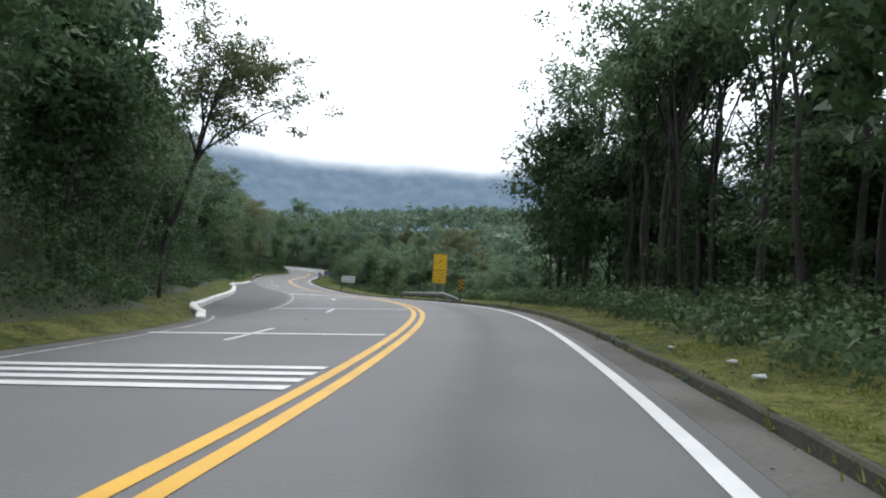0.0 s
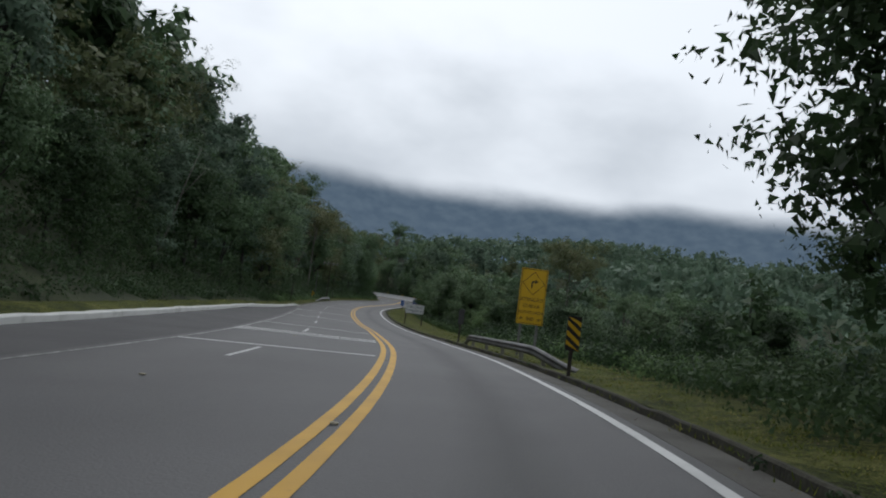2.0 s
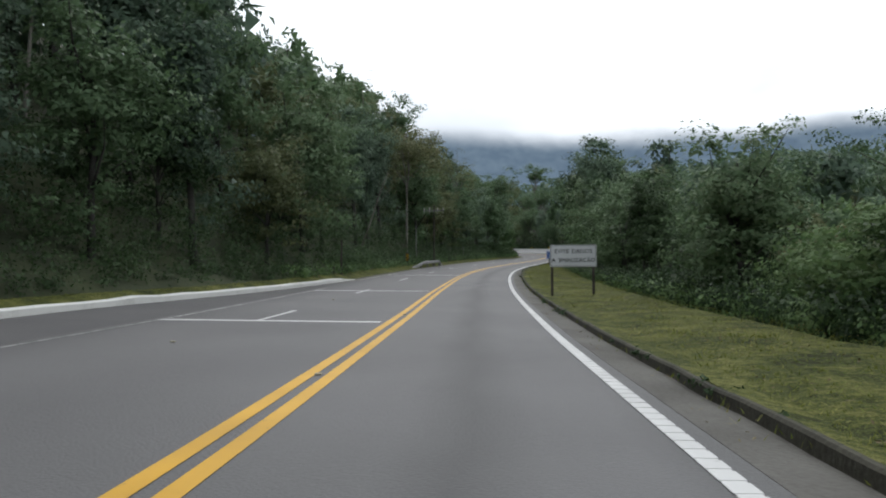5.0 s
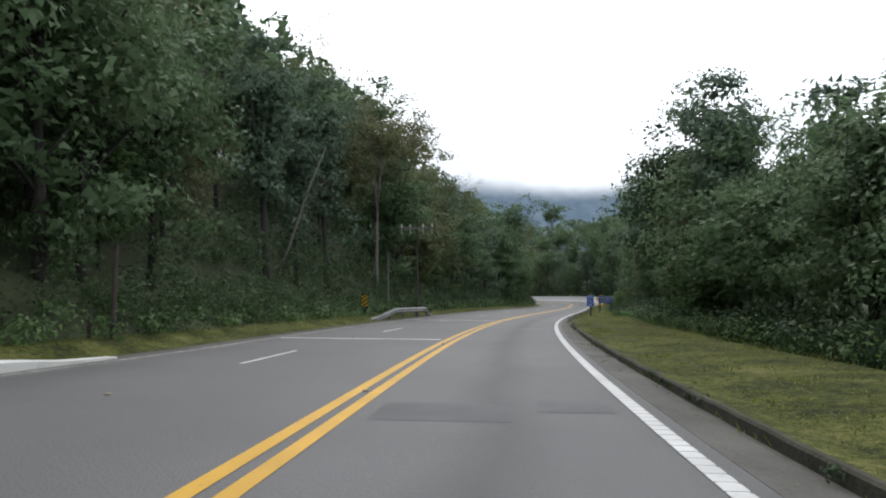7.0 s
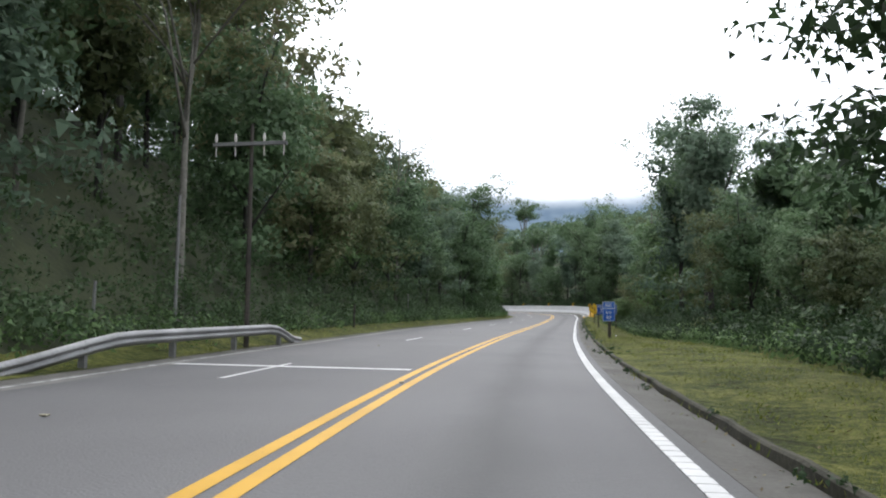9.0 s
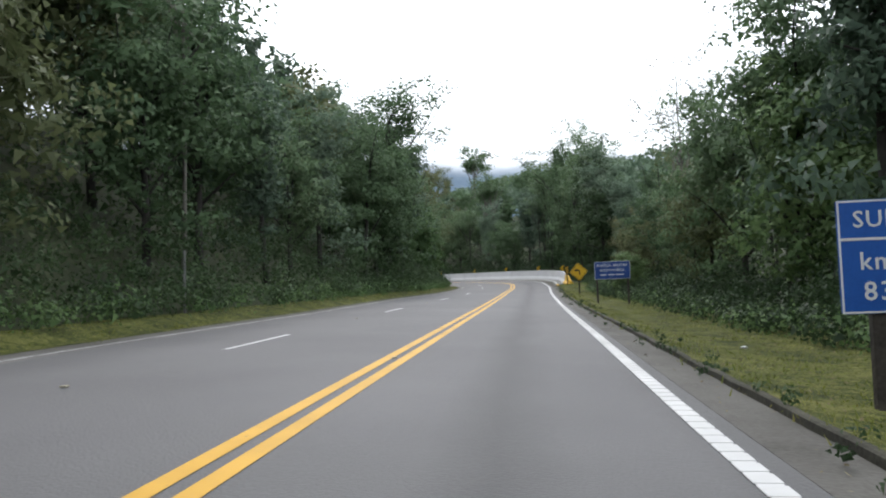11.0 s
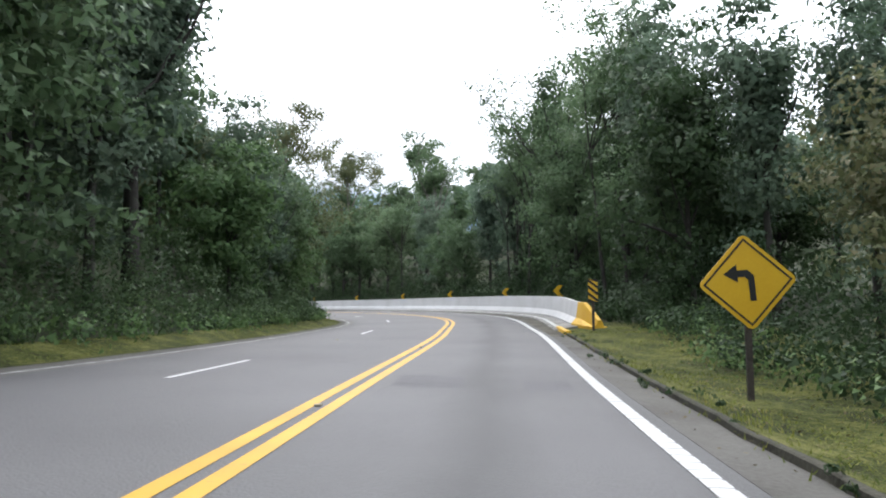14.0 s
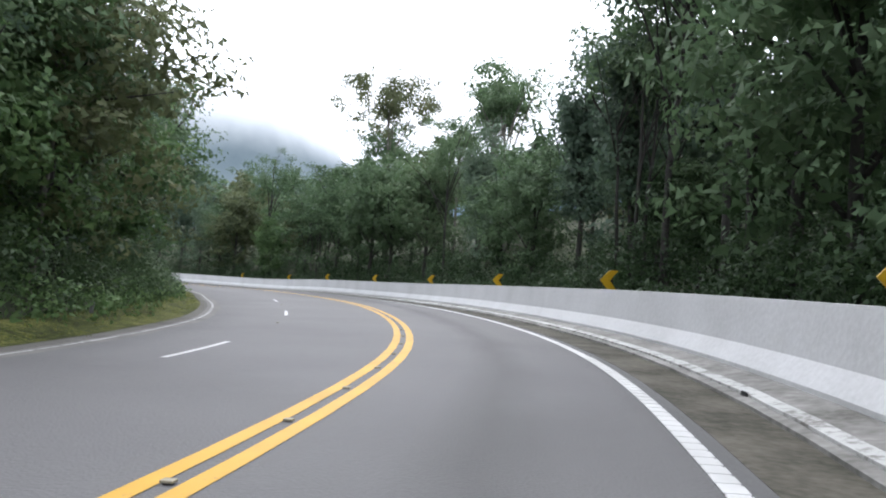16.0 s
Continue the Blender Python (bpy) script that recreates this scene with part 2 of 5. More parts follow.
STUD = noisy("stud_resin", (0.185, 0.163, 0.104), (0.37, 0.34, 0.259), 3, 0.6, 8, 0.2)
DRAIN_SHADE = mat("drain_shadow_void", (0.01, 0.01, 0.01), 0.9)
MUD = noisy("muddy_channel", (0.022, 0.022, 0.013), (0.105, 0.096, 0.076), 0.8, 0.95, 11, 0.8, spread=(0.36, 0.64))
PORCELAIN = mat("porcelain", (0.4, 0.38, 0.35), 0.3)

# ---- the road's line: knots every 20 m along the yellow line ----
AX = [-4.15, -0.97, 1.18, 1.27, -1.83, -6.98, -12.92, -18.76, -23.99, -28.36, -31.78, -34.74, -37.62, -40.43, -43.18, -47.14, -55.85, -67.55, -81.77, -96.36, -113.80, -132.60, -152.30]
AY = [-19.91, -0.23, 19.57, 39.38, 58.99, 78.31, 97.44, 116.58, 135.89, 155.41, 175.07, 194.78, 214.43, 234.05, 253.63, 271.90, 290.03, 307.05, 322.12, 335.60, 345.40, 352.30, 355.80]
AZ = [-0.05, 0.03, 0.12, 0.12, -0.18, -0.60, -0.94, -1.00, -0.87, -0.77, -0.69, -0.60, -0.51, -0.32, 0.04, 0.46, 0.81, 1.07, 1.31, 1.33, 1.55, 1.77, 2.00]
AB = [0.0454, 0.0468, 0.0553, 0.0532, 0.0243, -0.0038, -0.0140, -0.0099, -0.0095, -0.0147, -0.0179, -0.0245, -0.0289, -0.0182, 0.0090, 0.0314, 0.0364, 0.0329, 0.0279, 0.0200, 0.0200, 0.0200, 0.0200]
START, STEP = -40.0, 20.0


def knot(vals, s):
    """Cubic through the knots; straight on beyond the ends."""
    f = (s - START) / STEP
    n = len(vals)
    if f <= 0:
        return vals[0] + f * (vals[1] - vals[0])
    if f >= n - 1:
        return vals[-1] + (f - n + 1) * (vals[-1] - vals[-2])
    i = int(f)
    t = f - i
    a, b, c, d = vals[max(i - 1, 0)], vals[i], vals[i + 1], vals[min(i + 2, n - 1)]
    return b + 0.5 * t * (c - a + t * (2 * a - 5 * b + 4 * c - d + t * (3 * (b - c) + d - a)))


def place(s, u, h=0.0):
    """A point of the road: s metres along, u metres to the right of the yellow line, h above the surface."""
    x, y = knot(AX, s), knot(AY, s)
    dx, dy = knot(AX, s + 0.5) - knot(AX, s - 0.5), knot(AY, s + 0.5) - knot(AY, s - 0.5)
    q = math.hypot(dx, dy)
    return Vector((x + u * dy / q, y - u * dx / q, knot(AZ, s) + knot(AB, s) * max(-11.0, min(9.0, u)) + h))


def heading(s):
    dx, dy = knot(AX, s + 0.5) - knot(AX, s - 0.5), knot(AY, s + 0.5) - knot(AY, s - 0.5)
    return math.degrees(math.atan2(-dx, dy))


def post_pose(s, u, h=0.0, turn=0.0):
    p = place(s, u, h)
    return pose(p.x, p.y, p.z, 0, 0, heading(s) + turn)


LINE_S = np.arange(-60.0, 401.0, 2.0)
LINE = np.array([tuple(place(s, 0))[:2] for s in LINE_S])


def station(x, y):
    """The road's s and u of a place in plan."""
    d = LINE - (x, y)
    i = int((d * d).sum(1).argmin())
    j = min(max(i, 1), len(LINE) - 2)
    t = LINE[j + 1] - LINE[j - 1]
    t = t / math.hypot(*t)
    v = np.array((x, y)) - LINE[i]
    return LINE_S[i] + float(v @ t), float(v[0] * t[1] - v[1] * t[0])


def step01(a, b, v):
    t = min(1.0, max(0.0, (v - a) / (b - a)))
    return t * t * (3 - 2 * t)


EDGE_S = [-60, 8, 13, 20, 30, 50, 62, 84, 97, 108, 113, 140, 175, 190, 212, 225, 250, 262, 270, 292, 400]
EDGE_U = [6.2, 5.9, 6.4, 8.8, 9.6, 9.8, 9.7, 9.6, 7.6, 6.7, 6.3, 6.25, 7.2, 6.8, 6.95, 6.2, 6.1, 6.4, 6.6, 8.6, 10.0]


def bay(s):
    """How far the left pavement widens, past 7.1 m, at the lay-by and inside the bend."""
    return sum(float(np.interp(s + d, EDGE_S, EDGE_U)) for d in (-2.0, -0.7, 0.7, 2.0)) / 4 - 7.1


def land(s, u):
    """The ground's height over the road's edge at s, u: hill on the outer left, valley and then hill on the right."""
    if u < 0:
        d = max(0.0, -u - 10.4 - bay(s))
        up = 0.85 - 0.25 * step01(150, 225, s) - 0.38 * step01(240, 285, s)
        h = up * d
        return 55 * (1 - math.exp(-h / 55)) + 0.3 * min(1.0, max(0.0, -u - 7.6 - bay(s)))
    d = max(0.0, u - 8.5)
    valley = step01(25, 50, s) * (1 - step01(120, 165, s))
    fall = -7.0 * (1 - math.exp(-d / 16)) * valley + 0.05 * d * valley
    hill = (0.06 + 0.12 * step01(200, 270, s) + 0.2 * step01(275, 310, s)) * d * (1 - valley) * step01(100, 170, s)
    hill = 40 * (1 - math.exp(-hill / 40))
    start = -1.5 * (1 - math.exp(-d / 10)) * (1 - step01(25, 50, s))
    dip = 0.18 - 0.42 * step01(150, 185, s) * (1 - step01(226, 235, s))
    return fall + hill + start + dip * min(1.0, max(0.0, (u - 4.3) * 0.6))


def ground_z(s, u):
    z = knot(AZ, s) + knot(AB, s) * max(-11.0, min(9.0, u)) + land(s, u)
    return z + 0.5 * noise.noise((s * 0.09, u * 0.09, 3.0)) * step01(10, 22, abs(u))


# ---- building helpers ----


def mesh_of(name, verts, faces, material, smooth=False):
    me = bpy.data.meshes.new(name)
    me.from_pydata([tuple(v) for v in verts], [], faces)
    me.materials.append(material)
    if smooth:
        me.polygons.foreach_set("use_smooth", [True] * len(me.polygons))
    me.update()
    return me


def part(name, data, parent, label="", at=None):
    """One mesh object under a thing or a part; data is a mesh or (verts, faces, material)."""
    if not isinstance(data, bpy.types.Mesh):
        data = mesh_of(name, *data)
    ob = new(name, data)
    ob.parent = parent
    if at is not None:
        ob.matrix_local = at
    return tagged(ob, label) if label else ob


def box(lo, hi, bevel=0.0):
    """Verts and faces of a box, its upright and flat edges cut back by bevel."""
    bm = bmesh.new()
    bmesh.ops.create_cube(bm, size=1.0)
    for v in bm.verts:
        v.co = Vector([lo[k] + (v.co[k] + 0.5) * (hi[k] - lo[k]) for k in range(3)])
    if bevel:
        bmesh.ops.bevel(bm, geom=bm.edges[:], offset=bevel, segments=2, affect="EDGES", profile=0.6)
    bm.verts.index_update()
    out = [v.co.copy() for v in bm.verts], [[v.index for v in f.verts] for f in bm.faces]
    bm.free()
    return out


def tube(path, radii, sides=7):
    """A tapered, closed tube along a path."""
    verts, faces = [], []
    for i, p in enumerate(path):
        p = Vector(p)
        d = (Vector(path[min(i + 1, len(path) - 1)]) - Vector(path[max(i - 1, 0)])).normalized()
        a = d.orthogonal().normalized()
        b = d.cross(a)
        for k in range(sides):
            w = 2 * math.pi * k / sides
            verts.append(p + radii[i] * (math.cos(w) * a + math.sin(w) * b))
    for i in range(len(path) - 1):
        for k in range(sides):
            q = (k + 1) % sides
            faces.append([i * sides + k, i * sides + q, (i + 1) * sides + q, (i + 1) * sides + k])
    faces.append(list(range(sides))[::-1])
    faces.append([(len(path) - 1) * sides + k for k in range(sides)])
    return verts, faces


def join(*pieces):
    verts, faces = [], []
    for v, f in pieces:
        n = len(verts)
        verts += list(v)
        faces += [[i + n for i in q] for q in f]
    return verts, faces


def sweep(section, stations, side=0.0, closed=True, rise=None):
    """A section of (u, h) points carried along the road; side(s) shifts it, rise(s) scales what stands proud."""
    verts, faces = [], []
    n = len(section)
    for s in stations:
        off = side(s) if callable(side) else side
        for u, h in section:
            verts.append(place(s, u + off, h * rise(s) if rise and h > 0 else h))
    for i in range(len(stations) - 1):
        for k in range(n if closed else n - 1):
            q = (k + 1) % n
            faces.append([i * n + k, i * n + q, (i + 1) * n + q, (i + 1) * n + k])
    if closed:
        faces.append(list(range(n))[::-1])
        faces.append([(len(stations) - 1) * n + k for k in range(n)])
    return verts, faces


def spread(a, b, d):
    n = max(1, int(math.ceil((b - a) / d)))
    return [a + (b - a) * i / n for i in range(n + 1)]


def structure(name, verts, faces, material, label, category, smooth=False):
    ob = new(name, mesh_of(name, verts, faces, material, smooth))
    return tagged(ob, label, category, kind="structure")


def lettering(text, height, material, spacing=1.0):
    """Letters as a thin mesh, centred, in the plane of a sign face (x across, z up)."""
    cu = bpy.data.curves.new("letters", "FONT")
    cu.body, cu.size, cu.align_x, cu.align_y = text, height * 1.38, "CENTER", "CENTER"
    cu.extrude, cu.space_character, cu.resolution_u, cu.offset = 0.002, spacing, 2, 0.012 * height
    ob = bpy.data.objects.new("letters", cu)
    scene.collection.objects.link(ob)
    me = bpy.data.meshes.new_from_object(ob.evaluated_get(bpy.context.evaluated_depsgraph_get()))
    bpy.data.objects.remove(ob)
    bpy.data.curves.remove(cu)
    me.transform(Matrix.Rotation(radians(90), 4, "X"))
    me.materials.clear()
    me.materials.append(material)
    return me


# ---- ground, road and verges ----


def left_edge(s):
    return -7.1 - bay(s)


gx = np.concatenate([np.linspace(-4000, -420, 8), np.arange(-330, 260, 5.0), np.linspace(330, 4000, 8)])
gy = np.concatenate([np.linspace(-3500, -160, 7), np.arange(-100, 520, 5.0), np.linspace(600, 4500, 8)])
gv, gf = [], []
for y in gy:
    for x in gx:
        s, u = station(x, y)
        s2 = min(max(s, -60.0), 398.0)
        far = step01(180, 420, math.hypot(x + 25, (y - 160) * 0.8))
        z = ground_z(s2, max(-160.0, min(160.0, u)))
        z -= 0.5 * (1 - step01(4.5, 8.5, max(u - 4.4, -7.1 - bay(s2) - u)))
        gv.append((x, y, z * (1 - far) + (8.0 if y > 160 else 2.0) * far))
for j in range(len(gy) - 1):
    for i in range(len(gx) - 1):
        a = j * len(gx) + i
        gf.append([a, a + 1, a + 1 + len(gx), a + len(gx)])
structure("ground", gv, gf, FOREST_SOIL, "dark leaf-littered forest ground on rising hillsides", "ground", True)

ALONG = spread(-58, 396, 2.0)
pv, pf = [], []
us = [0.0, 0.2, 0.4, 0.6, 0.7, 0.8, 0.86, 0.92, 1.0]
across = []
for s in ALONG:
    a, b = left_edge(s), 3.72
    for f in us:
        u = a + (b - a) * f
        pv.append(place(s, u))
        across.append(max(0.0, (u + 7.1) / 10.82))
for i in range(len(ALONG) - 1):
    for k in range(len(us) - 1):
        q = i * len(us) + k
        pf.append([q, q + 1, q + 1 + len(us), q + len(us)])
road = structure("road", pv, pf, ASPHALT, "worn grey asphalt of a three-lane mountain highway", "road")
road.data.attributes.new("across", "FLOAT", "POINT").data.foreach_set("value", across)


def strip(name, a, b, u0, u1, material, lift=0.006, step=2.0, label=""):
    """A painted or laid strip, a part of the road."""
    st = spread(a, b, step)
    verts, faces = [], []
    for s in st:
        p, q = (w(s) if callable(w) else w for w in (u0, u1))
        verts += [place(s, p, lift), place(s, q, lift)]
    faces = [[2 * i, 2 * i + 1, 2 * i + 3, 2 * i + 2] for i in range(len(st) - 1)]
    return part(name, (verts, faces, material), road, label)


def lane_line(s):
    """The line between the two far lanes."""
    return -3.5 - 0.25 * step01(142, 176, s) + 0.5 * step01(190, 224, s) - 0.4 * step01(238, 256, s) - 0.7 * step01(262, 290, s)


strip("lay_by_surface", 14, 103, lambda s: left_edge(s) + 0.05, lambda s: -6.2, ASPHALT_BAY, 0.004, 2.0, "darker patched asphalt lay-by")
SHOULDER = noisy("dusty_shoulder", (0.09, 0.088, 0.082), (0.165, 0.16, 0.148), 0.7, 0.92, 40, 0.5, spread=(0.34, 0.62))
strip("shoulder_strip", 106, 396, lambda s: left_edge(s) + 0.03, lambda s: left_edge(s) + 0.55 + 0.12 * noise.noise((s * 0.3, 1, 5)), SHOULDER, 0.004, 1.5, "pale dusty concrete shoulder")
strip("yellow_line", -58, 396, -0.085, 0.085, YELLOW_LINE, 0.007)
strip("yellow_line", -58, 396, -0.39, -0.22, YELLOW_LINE, 0.007)
strip("edge_line", -58, 396, 3.31, 3.47, WHITE_LINE, 0.007)


def edge_ribs():
    """Raised paint ribs along the edge line."""
    pieces = []
    for k in range(705):
        s = 62 + k * 0.28
        ring = [place(s + ds, u, h) for h in (0.004, 0.011) for ds, u in ((0, 3.3), (0.22, 3.3), (0.22, 3.48), (0, 3.48))]
        pieces.append((ring, [[4, 7, 6, 5], [0, 1, 5, 4], [1, 2, 6, 5], [2, 3, 7, 6], [3, 0, 4, 7]]))
    tagged(part("edge_rib", (*join(*pieces), WHITE_RIB), road, "raised white ribs on the edge line"), kind="stuff")


edge_ribs()
strip("left_edge_line", -58, 15, lambda s: left_edge(s) + 0.2, lambda s: left_edge(s) + 0.3, FAINT_LINE, 0.007)
strip("left_edge_line", 20, 100, -5.95, -5.85, FAINT_LINE, 0.008, 2.0, "broken faded edge line")
strip("left_edge_line", 106, 396, lambda s: left_edge(s) + 0.2, lambda s: left_edge(s) + 0.3, FAINT_LINE, 0.007)
DASHES = (-24, -9, 5, 18, 34.8, 51.4, 66.3, 80.5, 95, 109.8, 124.8, 139.6, 157.5, 175.3, 191.2, 207, 221.6, 239, 256.8, 273, 289)
for a in DASHES:
    strip("lane_dash", a, a + 3.8, lambda s: lane_line(s) - 0.06, lambda s: lane_line(s) + 0.06, WHITE_LINE, 0.009, 1.1)
for a in (6.9, 21.6, 39.4, 58.0, 80.5, 97.3, 119.4, 142.5):
    strip("speed_bar", a - 0.17, a + 0.17, -5.85, -0.5, WHITE_LINE, 0.012, 0.2)
for g in (-1.5, 48.0):
    for k in range(4):
        strip("speed_bar", g + k * 0.65 - 0.15, g + k * 0.65 + 0.18, -5.95, -0.5, WHITE_LINE, 0.012, 0.2)

for a, b, u0, u1 in ((221.0, 222.6, 0.35, 1.4), (220.8, 222.0, 2.3, 3.0), (103.2, 104.6, 0.3, 1.9), (104.0, 105.0, 2.2, 3.1), (246.5, 248.4, 2.1, 3.0)):
    strip("asphalt_patch", a, b, u0, u1, PATCH, 0.004, 0.5, "paler patched asphalt")

# Gutters, kerbs and verges.
v, f = sweep([(3.66, 0.004), (4.28, -0.03), (4.28, -0.3), (3.66, -0.3)], spread(-58, 236, 2.0))
structure("gutter_right", v, f, GUTTER, "grimy concrete gutter along the edge line", "gutter")
v, f = sweep([(4.24, -0.2), (4.25, 0.11), (4.275, 0.14), (4.33, 0.14), (4.36, 0.1), (4.36, -0.2)], spread(-58, 236.65, 0.8), lambda s: 0.05 * noise.noise((s * 0.6, 0, 0)) + 0.03 * noise.noise((s * 2.1, 3, 0)), True, lambda s: (0.85 - 0.45 * step01(120, 165, s)) * (1 + 0.35 * noise.noise((s * 0.9, 6, 0))))
structure("kerb_right", v, f, KERB, "dark mossy concrete kerb beside the grass verge", "kerb")
v, f = sweep([(0.0, 0.005), (-0.32, 0.03), (-0.32, -0.25), (0.0, -0.25)], spread(-58, 396, 2.0), lambda s: left_edge(s) + 0.02)
structure("gutter_left", v, f, GUTTER, "thin concrete edging along the far lanes", "gutter")


def verge(name, side, a, b, label):
    st = spread(a, b, 2.0)
    rows = []
    for s in st:
        edge = 4.33 if side > 0 else left_edge(s) - 0.3
        rows.append([(edge + side * d) for d in ((0.0, 0.5, 1.2, 2.2, 3.6, 5.4, 8.0) if side > 0 else (0.0, 0.35, 0.75, 1.2, 1.65, 2.1, 2.9))])
    verts = []
    for s, r in zip(st, rows):
        for k, u in enumerate(r):
            h = 0.06 * noise.noise((s * 0.5, u * 0.7, 1.0)) if k else 0.0
            p = place(s, u)
            p.z = ground_z(s, u) + h - (0.35 if k == 6 else 0.0) + ((0.11 - 0.06 * step01(120, 165, s) if side > 0 else 0.04) if k == 0 else 0.0)
            verts.append(p)
    n = 7
    faces = []
    for i in range(len(st) - 1):
        for k in range(n - 1):
            q = [i * n + k, i * n + k + 1, (i + 1) * n + k + 1, (i + 1) * n + k]
            faces.append(q if side > 0 else q[::-1])
    return structure(name, verts, faces, GRASS_SOIL, label, "grass verge", True)




def bend_out(s):
    """How far the drain and the barrier draw away from the edge line in the bend."""
    return -0.12 + 0.34 * step01(239, 254, s)


verge("verge_right", 1, -58, 241.5, "rough mown grass verge beside the kerb")
verge("verge_left", -1, -58, 396, "rough grass verge under the forest edge")
v, f = sweep([(4.30, -0.25), (4.30, 0.02), (5.3, 0.16), (5.3, -0.25)], spread(240, 396, 2.0), bend_out)
structure("apron_lip", *sweep([(4.44, 0.0), (4.44, 0.075), (4.62, 0.1), (4.62, 0.0)], spread(239.85, 396, 1.0), lambda s: bend_out(s) + 0.05 * noise.noise((s * 0.9, 8, 0))), WORN_WHITE, "flaking whitewashed lip along the drain", "kerb")
structure("apron", v, f, STAINED, "stained concrete apron at the barrier's foot", "apron")
v, f = sweep([(3.66, 0.004), (4.3, -0.02), (4.95, -0.03), (4.95, -0.3), (3.66, -0.3)], spread(236, 396, 2.0))
structure("gutter_bend", v, f, MUD, "muddy drain channel beside the barrier apron", "gutter")
v, f = sweep([(5.2, -0.1), (5.2, 0.1), (7, 0.0), (14, -1.0), (14, -1.4), (7, -0.4)], spread(242, 396, 2.0), bend_out)
structure("bank_behind_barrier", v, f, FOREST_SOIL, "dark soil bank behind the white barrier", "bank")


def bay_kerb():
    """The whitewashed kerb that bounds the lay-by."""
    st = spread(13.5, 110.5, 1.5)
    sec = [(-0.16, -0.1), (-0.16, 0.2), (-0.1, 0.25), (0.1, 0.25), (0.15, 0.2), (0.16, -0.1)]
    verts, faces = sweep(sec, st, lambda s: left_edge(s) - 0.15 + 0.05 * noise.noise((s * 0.5, 4, 0)), True, lambda s: (0.25 + 0.75 * step01(13.5, 16, s) * (1 - step01(106, 110.5, s))) * (0.95 + 0.3 * noise.noise((s * 0.7, 9, 0))))
    ob = new("lay_by_kerb", mesh_of("lay_by_kerb", verts, faces, WHITE_KERB))
    tagged(ob, "long whitewashed concrete kerb round the asphalt lay-by", "kerb", kind="structure")


bay_kerb()

# ---- distance: cloud-capped mountains ----


# Distance haze put into the colour: a glowing blue-grey, clearing with height.
def painted_haze_mat(name, low, high, fade0, fade1, soft):
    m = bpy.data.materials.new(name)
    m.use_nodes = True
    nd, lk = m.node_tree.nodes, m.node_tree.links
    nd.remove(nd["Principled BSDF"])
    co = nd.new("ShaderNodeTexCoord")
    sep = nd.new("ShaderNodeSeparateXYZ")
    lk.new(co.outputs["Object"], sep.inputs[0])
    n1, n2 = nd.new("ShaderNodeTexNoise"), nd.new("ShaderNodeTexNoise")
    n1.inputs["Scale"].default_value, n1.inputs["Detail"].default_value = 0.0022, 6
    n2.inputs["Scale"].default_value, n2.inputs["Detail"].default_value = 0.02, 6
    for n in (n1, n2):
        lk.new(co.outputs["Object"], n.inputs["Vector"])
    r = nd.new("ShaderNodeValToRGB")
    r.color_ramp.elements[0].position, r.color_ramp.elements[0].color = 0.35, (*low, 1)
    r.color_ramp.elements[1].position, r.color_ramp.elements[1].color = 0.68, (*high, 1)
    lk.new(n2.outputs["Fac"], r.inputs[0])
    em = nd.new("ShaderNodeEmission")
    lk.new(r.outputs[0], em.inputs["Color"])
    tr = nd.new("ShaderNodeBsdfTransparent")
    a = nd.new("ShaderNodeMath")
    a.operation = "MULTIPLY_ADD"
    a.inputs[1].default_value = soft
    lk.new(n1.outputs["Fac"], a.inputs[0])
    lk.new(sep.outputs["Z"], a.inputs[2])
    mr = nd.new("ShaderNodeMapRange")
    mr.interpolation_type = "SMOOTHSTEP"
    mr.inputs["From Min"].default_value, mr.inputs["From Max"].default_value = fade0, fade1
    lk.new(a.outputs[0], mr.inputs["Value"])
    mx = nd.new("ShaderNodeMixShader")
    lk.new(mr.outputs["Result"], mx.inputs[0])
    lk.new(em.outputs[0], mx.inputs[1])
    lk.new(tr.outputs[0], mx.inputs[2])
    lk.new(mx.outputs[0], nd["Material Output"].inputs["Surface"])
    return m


def ridge(name, far, left, right, top, material, label, rough=0.18):
    """A mountain flank on a wide arc; bearings in degrees to the left of +y, seen from the middle of the road."""
    n, rows = 140, 10
    verts, faces = [], []
    for i in range(n + 1):
        b = radians(left + (right - left) * i / n)
        t = top(math.degrees(b)) * (1 + rough * noise.fractal((i * 0.045, far * 0.01, 0), 1.0, 2.0, 5))
        for j in range(rows + 1):
            k = j / rows
            d = far * (1 + 0.35 * k)
            verts.append((-25 - d * math.sin(b), 150 + d * math.cos(b), -60 + (t + 60) * k))
    for i in range(n):
        for j in range(rows):
            q = i * (rows + 1) + j
            faces.append([q, q + rows + 1, q + rows + 2, q + 1])
    return structure(name, verts, faces, material, label, "mountain", True)


ridge("backdrop_mountain", 2300, 50, -60, lambda b: 620 + 60 * math.sin(radians(b * 4)), painted_haze_mat("misty_mountain", (0.2, 0.29, 0.4), (0.26, 0.36, 0.47), 455, 580, 120), "blue-grey forested mountain fading into low cloud")
ridge("backdrop_hill", 820, 62, 14, lambda b: 440 * step01(19, 34, b), painted_haze_mat("misty_hill", (0.16, 0.22, 0.26), (0.24, 0.31, 0.35), 180, 310, 80), "steep misty forested hill under cloud")



